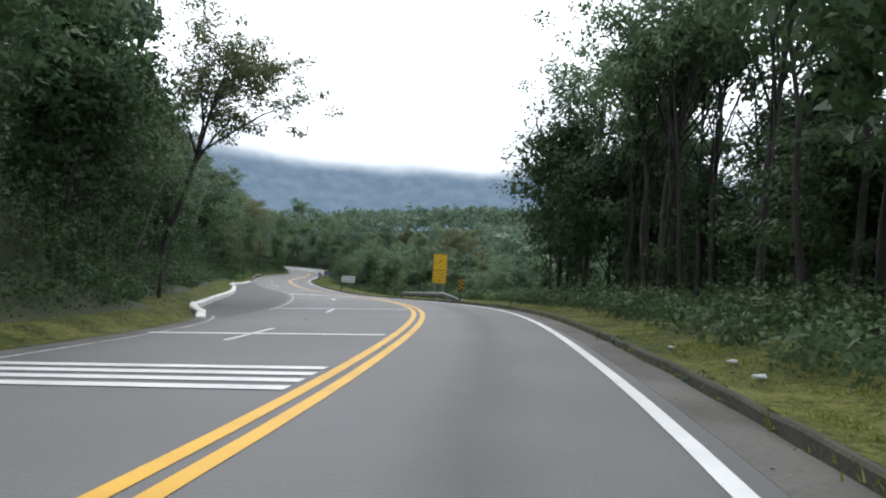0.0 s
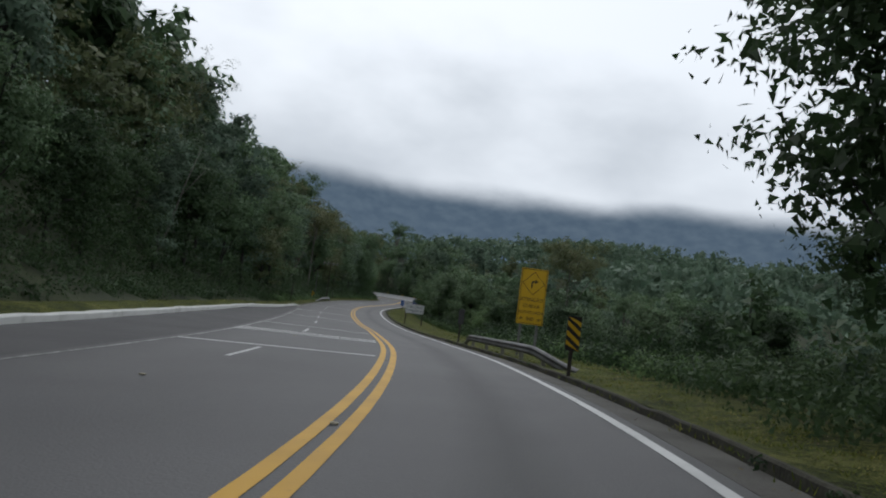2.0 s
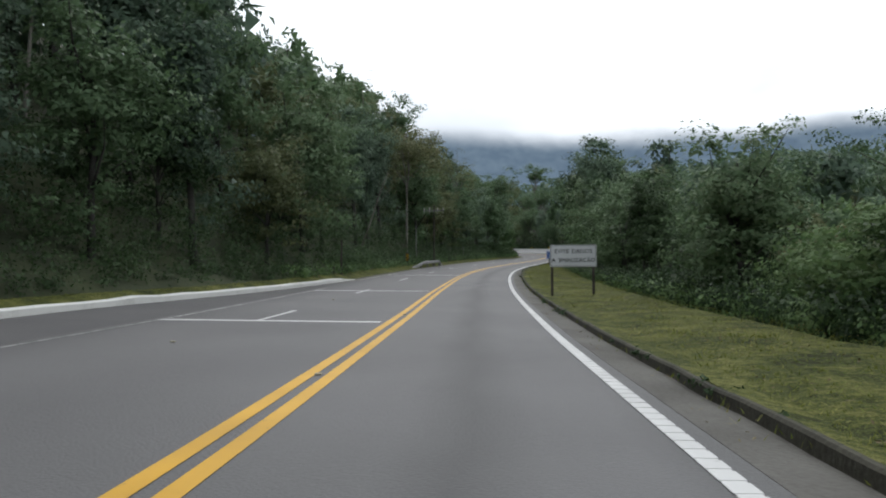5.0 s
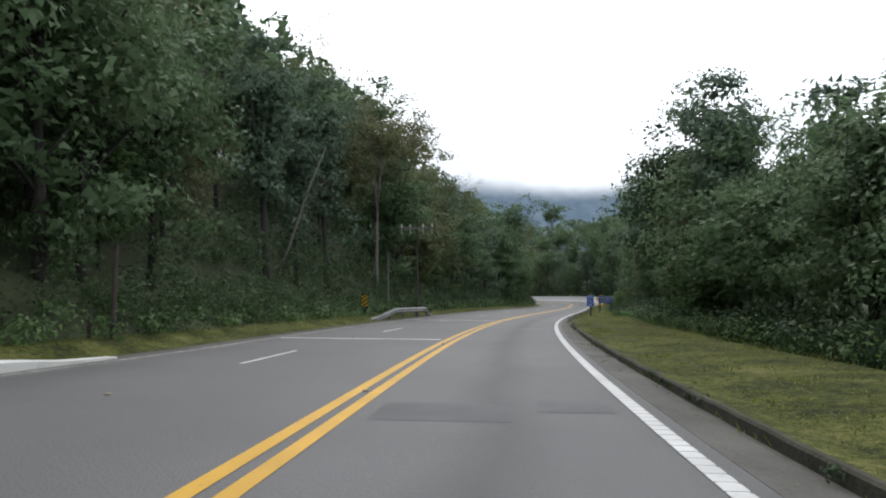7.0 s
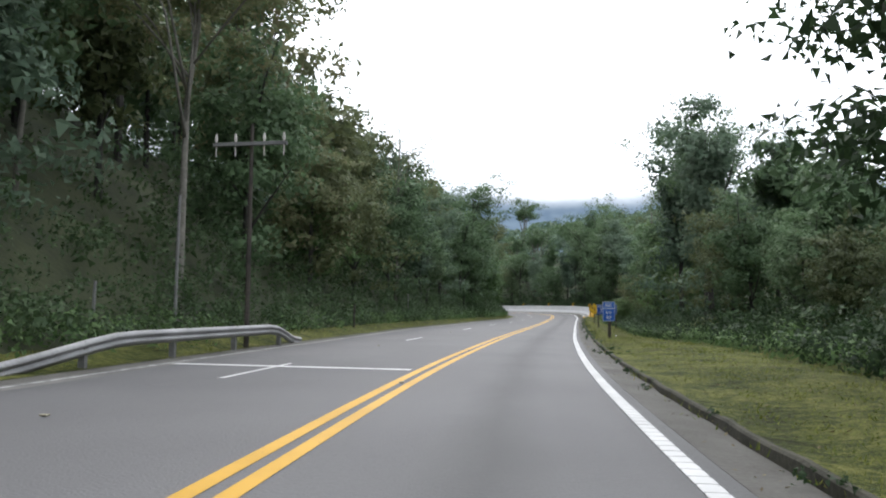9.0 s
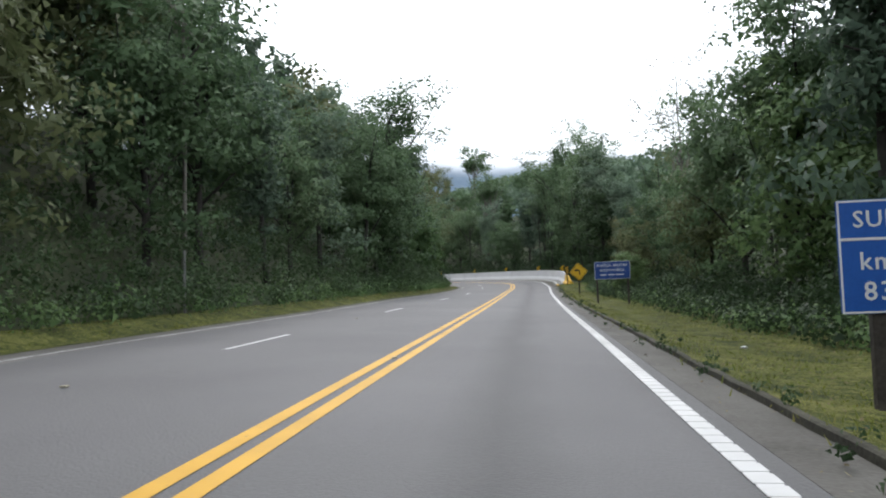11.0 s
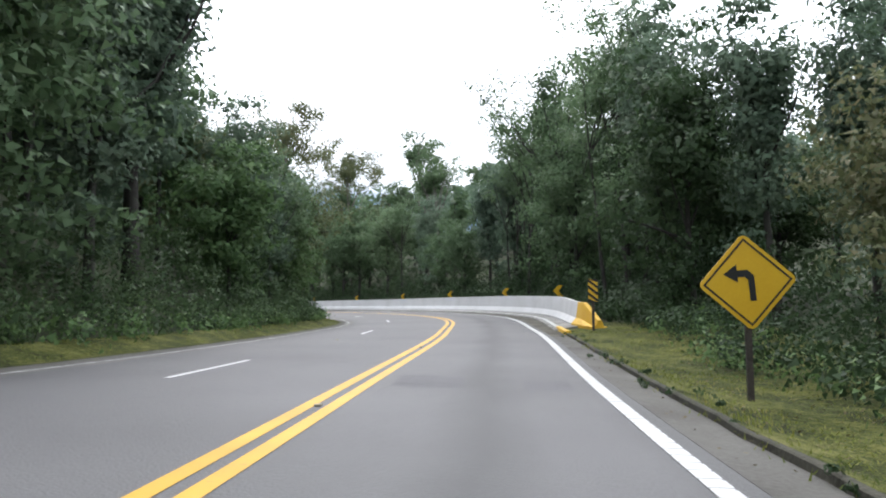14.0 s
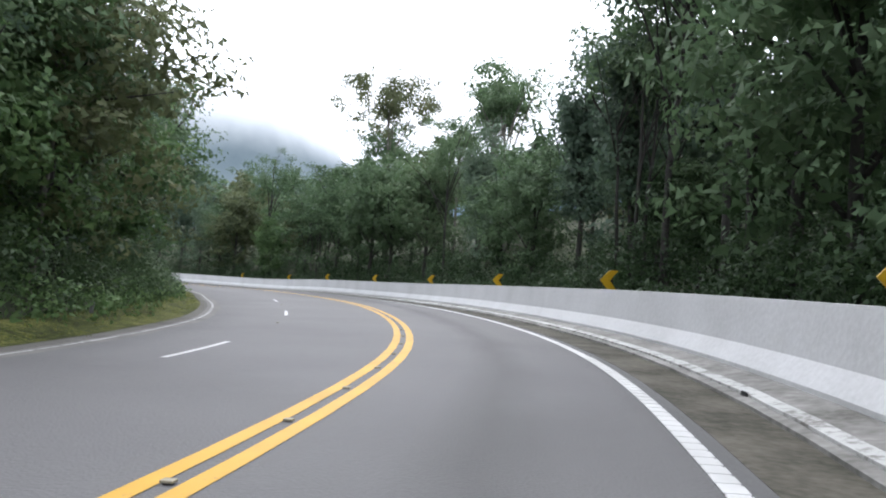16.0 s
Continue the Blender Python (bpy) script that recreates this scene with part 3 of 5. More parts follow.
def cloud_bank():
    """Low grey cloud above the mountains: one far ring."""
    m = bpy.data.materials.new("grey_cloud")
    m.use_nodes = True
    nd, lk = m.node_tree.nodes, m.node_tree.links
    nd.remove(nd["Principled BSDF"])
    co, mp, n = nd.new("ShaderNodeTexCoord"), nd.new("ShaderNodeMapping"), nd.new("ShaderNodeTexNoise")
    mp.inputs["Scale"].default_value = (0.0007, 0.0007, 0.0013)
    n.inputs["Scale"].default_value, n.inputs["Detail"].default_value, n.inputs["Roughness"].default_value = 1.0, 5, 0.48
    lk.new(co.outputs["Object"], mp.inputs["Vector"])
    lk.new(mp.outputs[0], n.inputs["Vector"])
    sep = nd.new("ShaderNodeSeparateXYZ")
    lk.new(co.outputs["Object"], sep.inputs[0])
    lift = nd.new("ShaderNodeMapRange")
    lift.inputs["From Min"].default_value, lift.inputs["From Max"].default_value = 300, 2300
    lift.inputs["To Min"].default_value, lift.inputs["To Max"].default_value = 0.22, -0.25
    lk.new(sep.outputs["Z"], lift.inputs["Value"])
    add = nd.new("ShaderNodeMath")
    add.operation = "ADD"
    lk.new(n.outputs["Fac"], add.inputs[0])
    lk.new(lift.outputs["Result"], add.inputs[1])
    mr = nd.new("ShaderNodeMapRange")
    mr.interpolation_type = "SMOOTHSTEP"
    mr.inputs["From Min"].default_value, mr.inputs["From Max"].default_value = 0.36, 0.86
    lk.new(add.outputs[0], mr.inputs["Value"])
    em, tr, mx = nd.new("ShaderNodeEmission"), nd.new("ShaderNodeBsdfTransparent"), nd.new("ShaderNodeMixShader")
    em.inputs["Color"].default_value = (1.35, 1.45, 1.56, 1)
    lk.new(mr.outputs["Result"], mx.inputs[0])
    lk.new(tr.outputs[0], mx.inputs[1])
    lk.new(em.outputs[0], mx.inputs[2])
    lk.new(mx.outputs[0], nd["Material Output"].inputs["Surface"])
    verts, faces, k, rows = [], [], 72, 6
    for i in range(k):
        a = 2 * math.pi * i / k
        for j in range(rows + 1):
            verts.append((-25 + 3900 * math.cos(a), 150 + 3900 * math.sin(a), 150 + 2600 * j / rows))
    for i in range(k):
        for j in range(rows):
            p, q = i * (rows + 1) + j, ((i + 1) % k) * (rows + 1) + j
            faces.append([p, q, q + 1, p + 1])
    structure("backdrop_cloud", verts, faces, m, "soft grey rain cloud low over the mountains", "cloud", True)


cloud_bank()

# ---- the white barrier of the bend ----


def barrier():
    root = tagged(new("barrier"), "white concrete safety barrier with a yellow sloped end", "barrier")
    face = [(0.0, 0.0), (0.0, 0.2), (0.2, 0.42), (0.29, 1.06), (0.45, 1.06), (0.54, 0.42), (0.62, 0.2), (0.62, 0.0)]

    def run(stations, drop):
        verts, faces = [], []
        n = len(face)
        for s in stations:
            k = drop(s)
            rise = 1.0 + 0.14 * step01(241, 252, s) + 0.05 * step01(252, 268, s)
            for u, h in face:
                verts.append(place(s, 5.12 + bend_out(s) + 0.3 * (1 - step01(237.5, 241.5, s)) + u, h * k * rise if h > 0.2 else h))
        for i in range(len(stations) - 1):
            for q in range(n):
                p = (q + 1) % n
                faces.append([i * n + q, i * n + p, (i + 1) * n + p, (i + 1) * n + q])
        faces.append(list(range(n))[::-1])
        faces.append([(len(stations) - 1) * n + k for k in range(n)])
        return verts, faces

    v, f = run(spread(241.6, 396, 1.5), lambda s: 1.0)
    part("wall", (v, f, WHITE_WALL), root)
    v, f = run([238.2, 238.25, 239.3, 240.3, 240.6, 241.59], lambda s: 0.4 + 0.6 * min(1.0, max(0.0, (s - 238.25) / 2.1)))
    part("sloped_end", (v, f, YELLOW_WALL), root, "yellow painted sloped end")
    # Solid black block in place of the shaded hole of the drain.
    v, f = box((-0.09, -0.12, -0.05), (0.09, 0.11, 0.085), 0.025)
    v = [p + Vector((0.04 * noise.noise(p * 9), 0.05 * noise.noise(p * 7 + Vector((3, 0, 0))), 0.05 * noise.noise(p * 8 + Vector((0, 5, 0))))) for p in v]
    part("drain_outlet", (v, f, DRAIN_SHADE), root, "black block for the dark of the broken drain mouth", post_pose(254.6, 4.72))
    v, f = sweep([(4.22, -0.1), (4.23, 0.09), (4.26, 0.12), (4.4, 0.12), (4.43, 0.09), (4.43, -0.1)], spread(236.7, 240.9, 1.0), lambda s: 0.1 * step01(237, 240.9, s))
    part("kerb_end", (v, f, YELLOW_WALL), root, "yellow painted kerb stub")


barrier()


def chevron_marker():
    """A yellow chevron plate on a short post, pointing left."""
    root = new("chevron_marker")
    w, h, a = 0.17, 0.31, 0.26
    pts = [(0.24, h), (0.24 - a, 0.0), (0.24, -h), (0.24 - 0.28, -h), (-0.34, 0.0), (0.24 - 0.28, h)]
    verts = [(x, -0.012, 0.42 + z) for x, z in pts] + [(x, 0.012, 0.42 + z) for x, z in pts]
    n = len(pts)
    faces = [[0, 1, 4, 5], [1, 2, 3, 4], [11, 10, 7, 6], [10, 9, 8, 7]] + [[i, i + n, (i + 1) % n + n, (i + 1) % n] for i in range(n)]
    part("chevron", (verts, faces, SIGN_YELLOW), root, "yellow chevron arrow plate")
    v, f = box((-0.1, 0.014, 0.2), (0.1, 0.024, 0.64), 0.004)
    part("backing", (v, f, SIGN_BLACK), root, "dark backing bracket")
    v, f = box((-0.06, 0.025, -0.9), (0.0, 0.085, 0.7), 0.008)
    part("post", (v, f, POST_WOOD), root)
    return tagged(root, "yellow chevron arrow marker behind the white barrier", "road sign", "chevrons along the barrier")


first = chevron_marker()
for k, s in enumerate((253.5, 267.2, 281.0, 294.0, 307.0, 320.0, 334.0, 348.0)):
    m = post_pose(s, 6.0, 1.1, 8 if k < 3 else 16)
    if k == 0:
        first.matrix_basis = m
    else:
        copy_thing(first, m)

# ---- guard rails ----


def guard_rail(a, b, u, material, post_material, label, flip=1, top=0.74):
    root = tagged(new("guard_rail"), label, "guard rail")
    sec = [(0.0, 0.0), (-0.03, -0.03), (-0.08, -0.07), (-0.08, -0.11), (-0.02, -0.15), (-0.02, -0.17), (-0.08, -0.21), (-0.08, -0.25), (-0.03, -0.29), (0.0, -0.32)]
    sec = sec + [(x + 0.012, z) for x, z in sec[::-1]]
    st = spread(a, b, 0.8)

    def high(s):
        return top - (top - 0.2) * (1 - step01(a, a + 4.5, s)) - (top - 0.2) * step01(b - 4.0, b, s)

    verts, faces, n = [], [], len(sec)
    for s in st:
        away = 0.5 * (1 - step01(a, a + 4.0, s)) + 0.35 * step01(b - 3.5, b, s)
        for x, z in sec:
            verts.append(place(s, u + flip * (x + away), high(s) + z))
    for i in range(len(st) - 1):
        for k in range(n):
            q = (k + 1) % n
            faces.append([i * n + k, i * n + q, (i + 1) * n + q, (i + 1) * n + k])
    part("rail", (verts, faces, material, True), root, "steel W-shaped rail with sunk ends")
    s = a + 3.0
    while s < b - 2.0:
        v, f = box((-0.07, -0.06, -0.4), (0.07, 0.06, high(s) - 0.03), 0.01)
        part("rail_post", (v, f, post_material), root, "", post_pose(s, u + flip * 0.12))
        s += 3.6


guard_rail(39.2, 60.6, 4.62, DIRTY_STEEL, CONCRETE_POST, "dirty steel guard rail on short posts beside the verge", 1, 0.64)
guard_rail(137.4, 154.0, -6.6, STEEL, POST_GREY, "pale steel guard rail with ends bent to the ground", -1)

# ---- signs ----


def plate(w, h, lo, material, corner=0.05, y0=-0.012, y1=0.012):
    """A rounded upright plate, w wide, from lo to lo + h."""
    pts = []
    for cx, cz, a0 in ((w / 2 - corner, h - corner, 0), (-w / 2 + corner, h - corner, 90), (-w / 2 + corner, corner, 180), (w / 2 - corner, corner, 270)):
        for k in range(4):
            a = radians(a0 + 30 * k)
            pts.append((cx + corner * math.cos(a), lo + cz + corner * math.sin(a)))
    n = len(pts)
    verts = [(x, y0, z) for x, z in pts] + [(x, y1, z) for x, z in pts]
    faces = [list(range(n))[::-1], list(range(n, 2 * n))] + [[i, (i + 1) % n, (i + 1) % n + n, i + n] for i in range(n)]
    return verts, [q[::-1] for q in faces], material


def outline(pts_out, pts_in, material, y=-0.016):
    n = len(pts_out)
    verts = [(x, y, z) for x, z in pts_out] + [(x, y, z) for x, z in pts_in] + [(x, y + 0.003, z) for x, z in pts_out] + [(x, y + 0.003, z) for x, z in pts_in]
    faces = []
    for i in range(n):
        j = (i + 1) % n
        faces += [[i, j, j + n, i + n], [i + 2 * n, i + 3 * n, j + 3 * n, j + 2 * n], [i, i + 2 * n, j + 2 * n, j], [i + n, j + n, j + 3 * n, i + 3 * n]]
    return verts, faces, material


def rect(w, lo, hi):
    return [(-w / 2, lo), (w / 2, lo), (w / 2, hi), (-w / 2, hi)]


def sign_post(root, x, top, material, w=0.1, d=0.1):
    v, f = box((x - w / 2, 0.014, -0.6), (x + w / 2, 0.014 + d, top), 0.012)
    part("post", (v, f, material), root)


def writing(root, text, height, x, z, material, spacing=1.0, gap=0.9):
    """A centred line of words, each a part of its own."""
    words = [lettering(w, height, material, spacing) for w in text.split()]
    wide = [max(v.co.x for v in w.vertices) - min(v.co.x for v in w.vertices) for w in words]
    at = x - (sum(wide) + gap * height * (len(words) - 1)) / 2
    for me, wd in zip(words, wide):
        part("word", me, root, "", Matrix.Translation((at + wd / 2, -0.016, z)))
        at += wd + gap * height


def bent_arrow(material, right=True, k=1.0):
    """A road-bend arrow: shaft up, then bent aside, with a head."""
    pts = [(-0.12, -0.26), (-0.03, -0.26), (-0.03, 0.05), (0.02, 0.1), (0.12, 0.1), (0.12, 0.02), (0.32, 0.155), (0.12, 0.29), (0.12, 0.2), (-0.03, 0.2), (-0.12, 0.11)]
    sx = k if right else -k
    n = len(pts)
    verts = [(x * sx, -0.017, z * k) for x, z in pts] + [(x * sx, -0.0125, z * k) for x, z in pts]
    tri = [[0, 1, 2, 10], [2, 3, 9, 10], [3, 4, 8, 9], [5, 6, 4], [4, 6, 8], [6, 7, 8]]
    return verts, tri + [[i, (i + 1) % n, (i + 1) % n + n, i + n] for i in range(n)], material


def yellow_warning():
    root = tagged(new("warning_sign"), "tall yellow sharp-curve warning sign on two grey posts", "road sign")
    w, lo, hi = 1.06, 1.28, 3.46
    part("panel", plate(w, hi - lo, lo, SIGN_YELLOW, 0.03), root)
    part("border", outline(rect(w - 0.06, lo + 0.03, hi - 0.03), rect(w - 0.1, lo + 0.05, hi - 0.05), SIGN_BLACK), root, "black border line")
    c = 2.88
    d0, d1 = [(0, c + 0.46), (0.46, c), (0, c - 0.46), (-0.46, c)], [(0, c + 0.43), (0.43, c), (0, c - 0.43), (-0.43, c)]
    part("diamond_outline", outline(d0, d1, SIGN_BLACK), root, "black diamond outline")
    part("arrow", bent_arrow(SIGN_BLACK, True, 0.62), root, "black right-bend arrow", Matrix.Translation((-0.02, 0, c - 0.02)))
    for text, z, h in (("ATENÇÃO", 2.24, 0.138), ("CURVA", 1.99, 0.15), ("ACENTUADA", 1.74, 0.122), ("A 500 m", 1.49, 0.15)):
        writing(root, text, h, 0, z, SIGN_BLACK, 1.02)
    for x in (-0.33, 0.33):
        sign_post(root, x, 3.2, POST_GREY, 0.09, 0.09)
    root.matrix_basis = post_pose(48.9, 5.6, 0.05, 0) @ Matrix.Scale(1.05, 4)


def white_notice():
    root = tagged(new("notice_sign"), "white notice sign with black lettering on dark wooden posts", "road sign")
    w, lo, hi = 1.84, 1.04, 1.92
    part("panel", plate(w, hi - lo, lo, SIGN_WHITE, 0.05), root)
    part("border", outline(rect(w - 0.05, lo + 0.025, hi - 0.025), rect(w - 0.085, lo + 0.042, hi - 0.042), SIGN_BLACK), root, "thin black border line")
    writing(root, "EVITE  DANOS", 0.17, 0, 1.65, SIGN_BLACK, 1.0, 0.7)
    writing(root, "A  SINALIZAÇÃO", 0.165, 0, 1.3, SIGN_BLACK, 1.0, 0.7)
    for x in (-0.84, 0.8):
        sign_post(root, x, 1.95, POST_WOOD, 0.1, 0.1)
    root.matrix_basis = post_pose(92.9, 5.6, 0.2, -1)


def km_sign():
    root = tagged(new("kilometre_sign"), "blue kilometre sign with white lettering on one post", "road sign")
    w, lo, hi = 0.66, 0.82, 1.88
    part("panel", plate(w, hi - lo, lo, SIGN_BLUE, 0.03), root)
    part("border", outline(rect(w - 0.01, lo + 0.005, hi - 0.005), rect(w - 0.045, lo + 0.022, hi - 0.022), SIGN_LETTER), root, "white border line")
    v, f = box((-0.32, -0.018, 1.5), (0.32, -0.0125, 1.525))
    part("divider", (v, f, SIGN_LETTER), root, "white dividing line")
    writing(root, "SUL", 0.16, 0, 1.69, SIGN_LETTER, 1.1)
    writing(root, "km", 0.17, 0, 1.3, SIGN_LETTER, 1.15)
    writing(root, "83", 0.18, 0, 1.02, SIGN_LETTER, 1.15)
    sign_post(root, 0.02, 1.8, POST_WOOD, 0.16, 0.1)
    root.matrix_basis = post_pose(168.9, 5.24, 0.04, -1)


def police_sign():
    root = tagged(new("information_sign"), "dark blue highway police sign on two wooden posts", "road sign")
    w, lo, hi = 2.0, 1.13, 2.14
    part("panel", plate(w, hi - lo, lo, SIGN_NAVY, 0.02), root)
    part("border", outline(rect(w - 0.01, lo + 0.005, hi - 0.005), rect(w - 0.05, lo + 0.024, hi - 0.024), SIGN_LETTER), root, "white border line")
    writing(root, "POLÍCIA  MILITAR", 0.155, 0, 1.91, SIGN_LETTER, 1.04, 0.7)
    writing(root, "RODOVIÁRIA", 0.155, 0, 1.63, SIGN_LETTER, 1.08)
    for x, wd in ((-0.52, 0.34), (-0.05, 0.36), (0.42, 0.44)):
        v, f = box((x - wd / 2, -0.017, 1.35), (x + wd / 2, -0.0125, 1.41))
        part("text_bar", (v, f, SIGN_LETTER), root, "pale bar of small writing")
    for x in (-0.88, 0.86):
        sign_post(root, x, 2.05, POST_WOOD, 0.11, 0.1)
    root.matrix_basis = post_pose(205.0, 6.53, 0.05, -1) @ Matrix.Scale(0.98, 4)


def diamond_sign():
    root = tagged(new("curve_sign"), "yellow diamond left-bend sign, slightly tilted, on a post", "road sign")
    c, r = 1.66, 0.7
    pts = []
    for k in range(4):
        a = radians(90 * k)
        for e in (-9, 0, 9):
            q = r * (0.955 if e else 0.975)
            pts.append((q * math.cos(a + radians(e * 0.5)), c + q * math.sin(a + radians(e * 0.5))))
    n = len(pts)
    verts = [(x, -0.012, z) for x, z in pts] + [(x, 0.012, z) for x, z in pts]
    faces = [list(range(n)), list(range(n, 2 * n))[::-1]] + [[i, i + n, (i + 1) % n + n, (i + 1) % n] for i in range(n)]
    tilt = Matrix.Translation((0, 0, c)) @ Matrix.Rotation(radians(-4), 4, "Y") @ Matrix.Translation((0, 0, -c))
    panel = part("panel", (verts, faces, SIGN_YELLOW), root, "", tilt)
    d = [[(0, c + q), (q, c), (0, c - q), (-q, c)] for q in (0.645, 0.605)]
    part("border", outline(d[0], d[1], SIGN_BLACK), panel, "black border line")
    part("arrow", bent_arrow(SIGN_BLACK, False, 1.0), panel, "black left-bend arrow", Matrix.Translation((-0.02, 0, c - 0.02)))
    sign_post(root, 0.0, 2.0, POST_WOOD, 0.09, 0.08)
    root.matrix_basis = post_pose(221.3, 5.58, -0.1, 1)


def hazard_marker(label, back=False, top=1.58, down=True):
    """A narrow board of slanting black and yellow stripes on a post."""
    root = tagged(new("hazard_marker"), label, "road sign", "striped hazard markers")
    w, h = 0.34, 0.84
    board = part("board", plate(w, h, top - h, SIGN_BACK if back else SIGN_BLACK, 0.015), root)
    if not back:
        k = 0.26 if down else -0.26
        lo, hi = top - h, top
        for i in range(-1, 5):
            z = lo + 0.02 + i * 0.235
            pts = [(-w / 2, z + k / 2), (w / 2, z - k / 2), (w / 2, z - k / 2 + 0.115), (-w / 2, z + k / 2 + 0.115)]
            pts = [(x * 0.97, min(hi - 0.01, max(lo + 0.01, q))) for x, q in pts]
            if max(q for _, q in pts) - min(q for _, q in pts) < 0.05:
                continue
            verts = [(x, -0.017, q) for x, q in pts] + [(x, -0.013, q) for x, q in pts]
            part("stripe", (verts, [[0, 1, 2, 3], [0, 4, 5, 1], [1, 5, 6, 2], [2, 6, 7, 3], [3, 7, 4, 0]], SIGN_YELLOW), board, "slanting yellow stripe")
    sign_post(root, 0.0, top - 0.05, POST_WOOD, 0.09, 0.08)
    return root


yellow_warning()
white_notice()
km_sign()
police_sign()
diamond_sign()
hazard_marker("striped hazard board leaning at the guard rail's end").matrix_basis = post_pose(36.8, 4.3, 0.0)
hazard_marker("dark back of a hazard board on the grass verge", True, 1.95).matrix_basis = post_pose(60.4, 4.56, 0.0)
hazard_marker("striped hazard board beside the pale guard rail", False, 1.58, False).matrix_basis = post_pose(138.4, -7.75, 0.0)
hazard_marker("striped hazard board in front of the yellow barrier end", False, 1.78).matrix_basis = post_pose(236.8, 5.22, 0.15)

# ---- poles and posts ----


def utility_pole():
    root = tagged(new("utility_pole"), "dark wooden utility pole with a short cross-arm among trees", "utility pole")
    v, f = tube([(0, 0, -0.6), (0.02, 0, 2.5), (0.03, 0, 5.0), (0.05, 0, 7.0)], [0.09, 0.08, 0.07, 0.055], 8)
    part("pole", (v, f, POST_WOOD), root)
    v, f = box((-1.2, -0.17, 6.28), (1.25, -0.07, 6.4), 0.01)
    arm = part("cross_arm", (v, f, POST_GREY), root, "grey timber cross-arm")
    for x in (-1.1, -0.45, 0.5, 1.15):
        v, f = tube([(x, -0.12, 5.95), (x, -0.12, 6.35), (x, -0.12, 6.5), (x, -0.12, 6.58), (x, -0.12, 6.68)], [0.02, 0.02, 0.055, 0.045, 0.03], 8)
        part("insulator", (v, f, PORCELAIN), arm, "pale insulator pin")
    root.matrix_basis = post_pose(148.9, -6.9, 0.1)


utility_pole()


def stake(s, u, high, r, material, label):
    ob = new("stake", mesh_of("stake", *tube([(0, 0, -0.4), (0.01, 0, high * 0.5), (0.03, 0.01, high)], [r, r * 0.95, r * 0.85], 7), material))
    tagged(ob, label, "post", "roadside posts").matrix_basis = post_pose(s, u)


for s, u, high, r, material in ((112.8, -7.9, 2.6, 0.07, POST_WOOD), (112.6, -8.4, 1.0, 0.06, POST_WOOD), (186.6, -9.9, 2.4, 0.06, POST_GREY), (24.5, -11.2, 1.5, 0.1, POST_WOOD), (144.2, -9.0, 1.9, 0.05, POST_GREY), (148.0, -8.8, 4.7, 0.055, POST_GREY), (166.0, -8.3, 1.5, 0.06, POST_WOOD), (265.4, -8.2, 0.6, 0.06, POST_GREY)):
    stake(s, u, high, r, material, "weathered slim post in the grass by the forest")


def studs():
    v, f = box((-0.045, -0.04, 0.0), (0.045, 0.04, 0.02), 0.008)
    me = mesh_of("road_stud", v, f, STUD)
    for s, u in [(4 + 11.3 * k, -0.17) for k in range(21)] + [(239.5 + 2.4 * k, -0.17) for k in range(18)] + [(s - 5.0, lane_line(s - 5.0)) for s in DASHES if s > 5]:
        ob = new("road_stud", me)
        tagged(ob, "small worn reflective stud on the asphalt", "road stud", "road studs").matrix_basis = post_pose(s, u, 0.012)


studs()

# ---- trees ----


def leaf_fans(centres, radii, counts, size, rng, flat=0.6, out=None, shell=0.4):
    """Small leaves on rounded sprays, as triangles and the soft directions that their faces share."""
    idx = np.repeat(np.arange(len(centres)), counts)
    n = len(idx)
    d = rng.normal(size=(n, 3))
    d /= np.linalg.norm(d, axis=1)[:, None]
    r = radii[idx] * rng.random(n) ** shell
    p = centres[idx] + d * r[:, None] * (1, 1, flat)
    soft = d * (0.75, 0.75, 0.6) + (0, 0, 0.4)
    if out is not None:
        soft = soft + 0.45 * out[idx]
    soft /= np.linalg.norm(soft, axis=1)[:, None] + 1e-9
    nrm = soft + rng.normal(size=(n, 3)) * 0.42
    nrm /= np.linalg.norm(nrm, axis=1)[:, None] + 1e-9
    way = rng.normal(size=(n, 3)) + d * 0.5 + (0, 0, -0.35)
    way -= nrm * (way * nrm).sum(1)[:, None]
    way /= np.linalg.norm(way, axis=1)[:, None] + 1e-9
    w = np.cross(way, nrm)
    length = size * (0.55 + 0.9 * rng.random(n))[:, None]
    wide = length * (0.27 + 0.15 * rng.random(n))[:, None]
    q = p - way * length * 0.45
    soft = soft * 0.75 + nrm * 0.4
    soft /= np.linalg.norm(soft, axis=1)[:, None] + 1e-9
    return np.stack([q - w * wide, q + w * wide, q + way * length], 1), soft


def both(*sets):
    return np.concatenate([t for t, _ in sets]), np.concatenate([n for _, n in sets])


def tri_mesh(name, tris, material, soft=None):
    n = len(tris)
    me = bpy.data.meshes.new(name)
    me.vertices.add(3 * n)
    me.vertices.foreach_set("co", tris.astype(np.float32).ravel())
    me.loops.add(3 * n)
    me.loops.foreach_set("vertex_index", np.arange(3 * n, dtype=np.int32))
    me.polygons.add(n)
    me.polygons.foreach_set("loop_start", np.arange(0, 3 * n, 3, dtype=np.int32))
    me.materials.append(material)
    me.update(calc_edges=True)
    if soft is not None:
        me.polygons.foreach_set("use_smooth", [True] * n)
        me.normals_split_custom_set_from_vertices(np.repeat(soft, 3, axis=0).astype(np.float32))
    return me


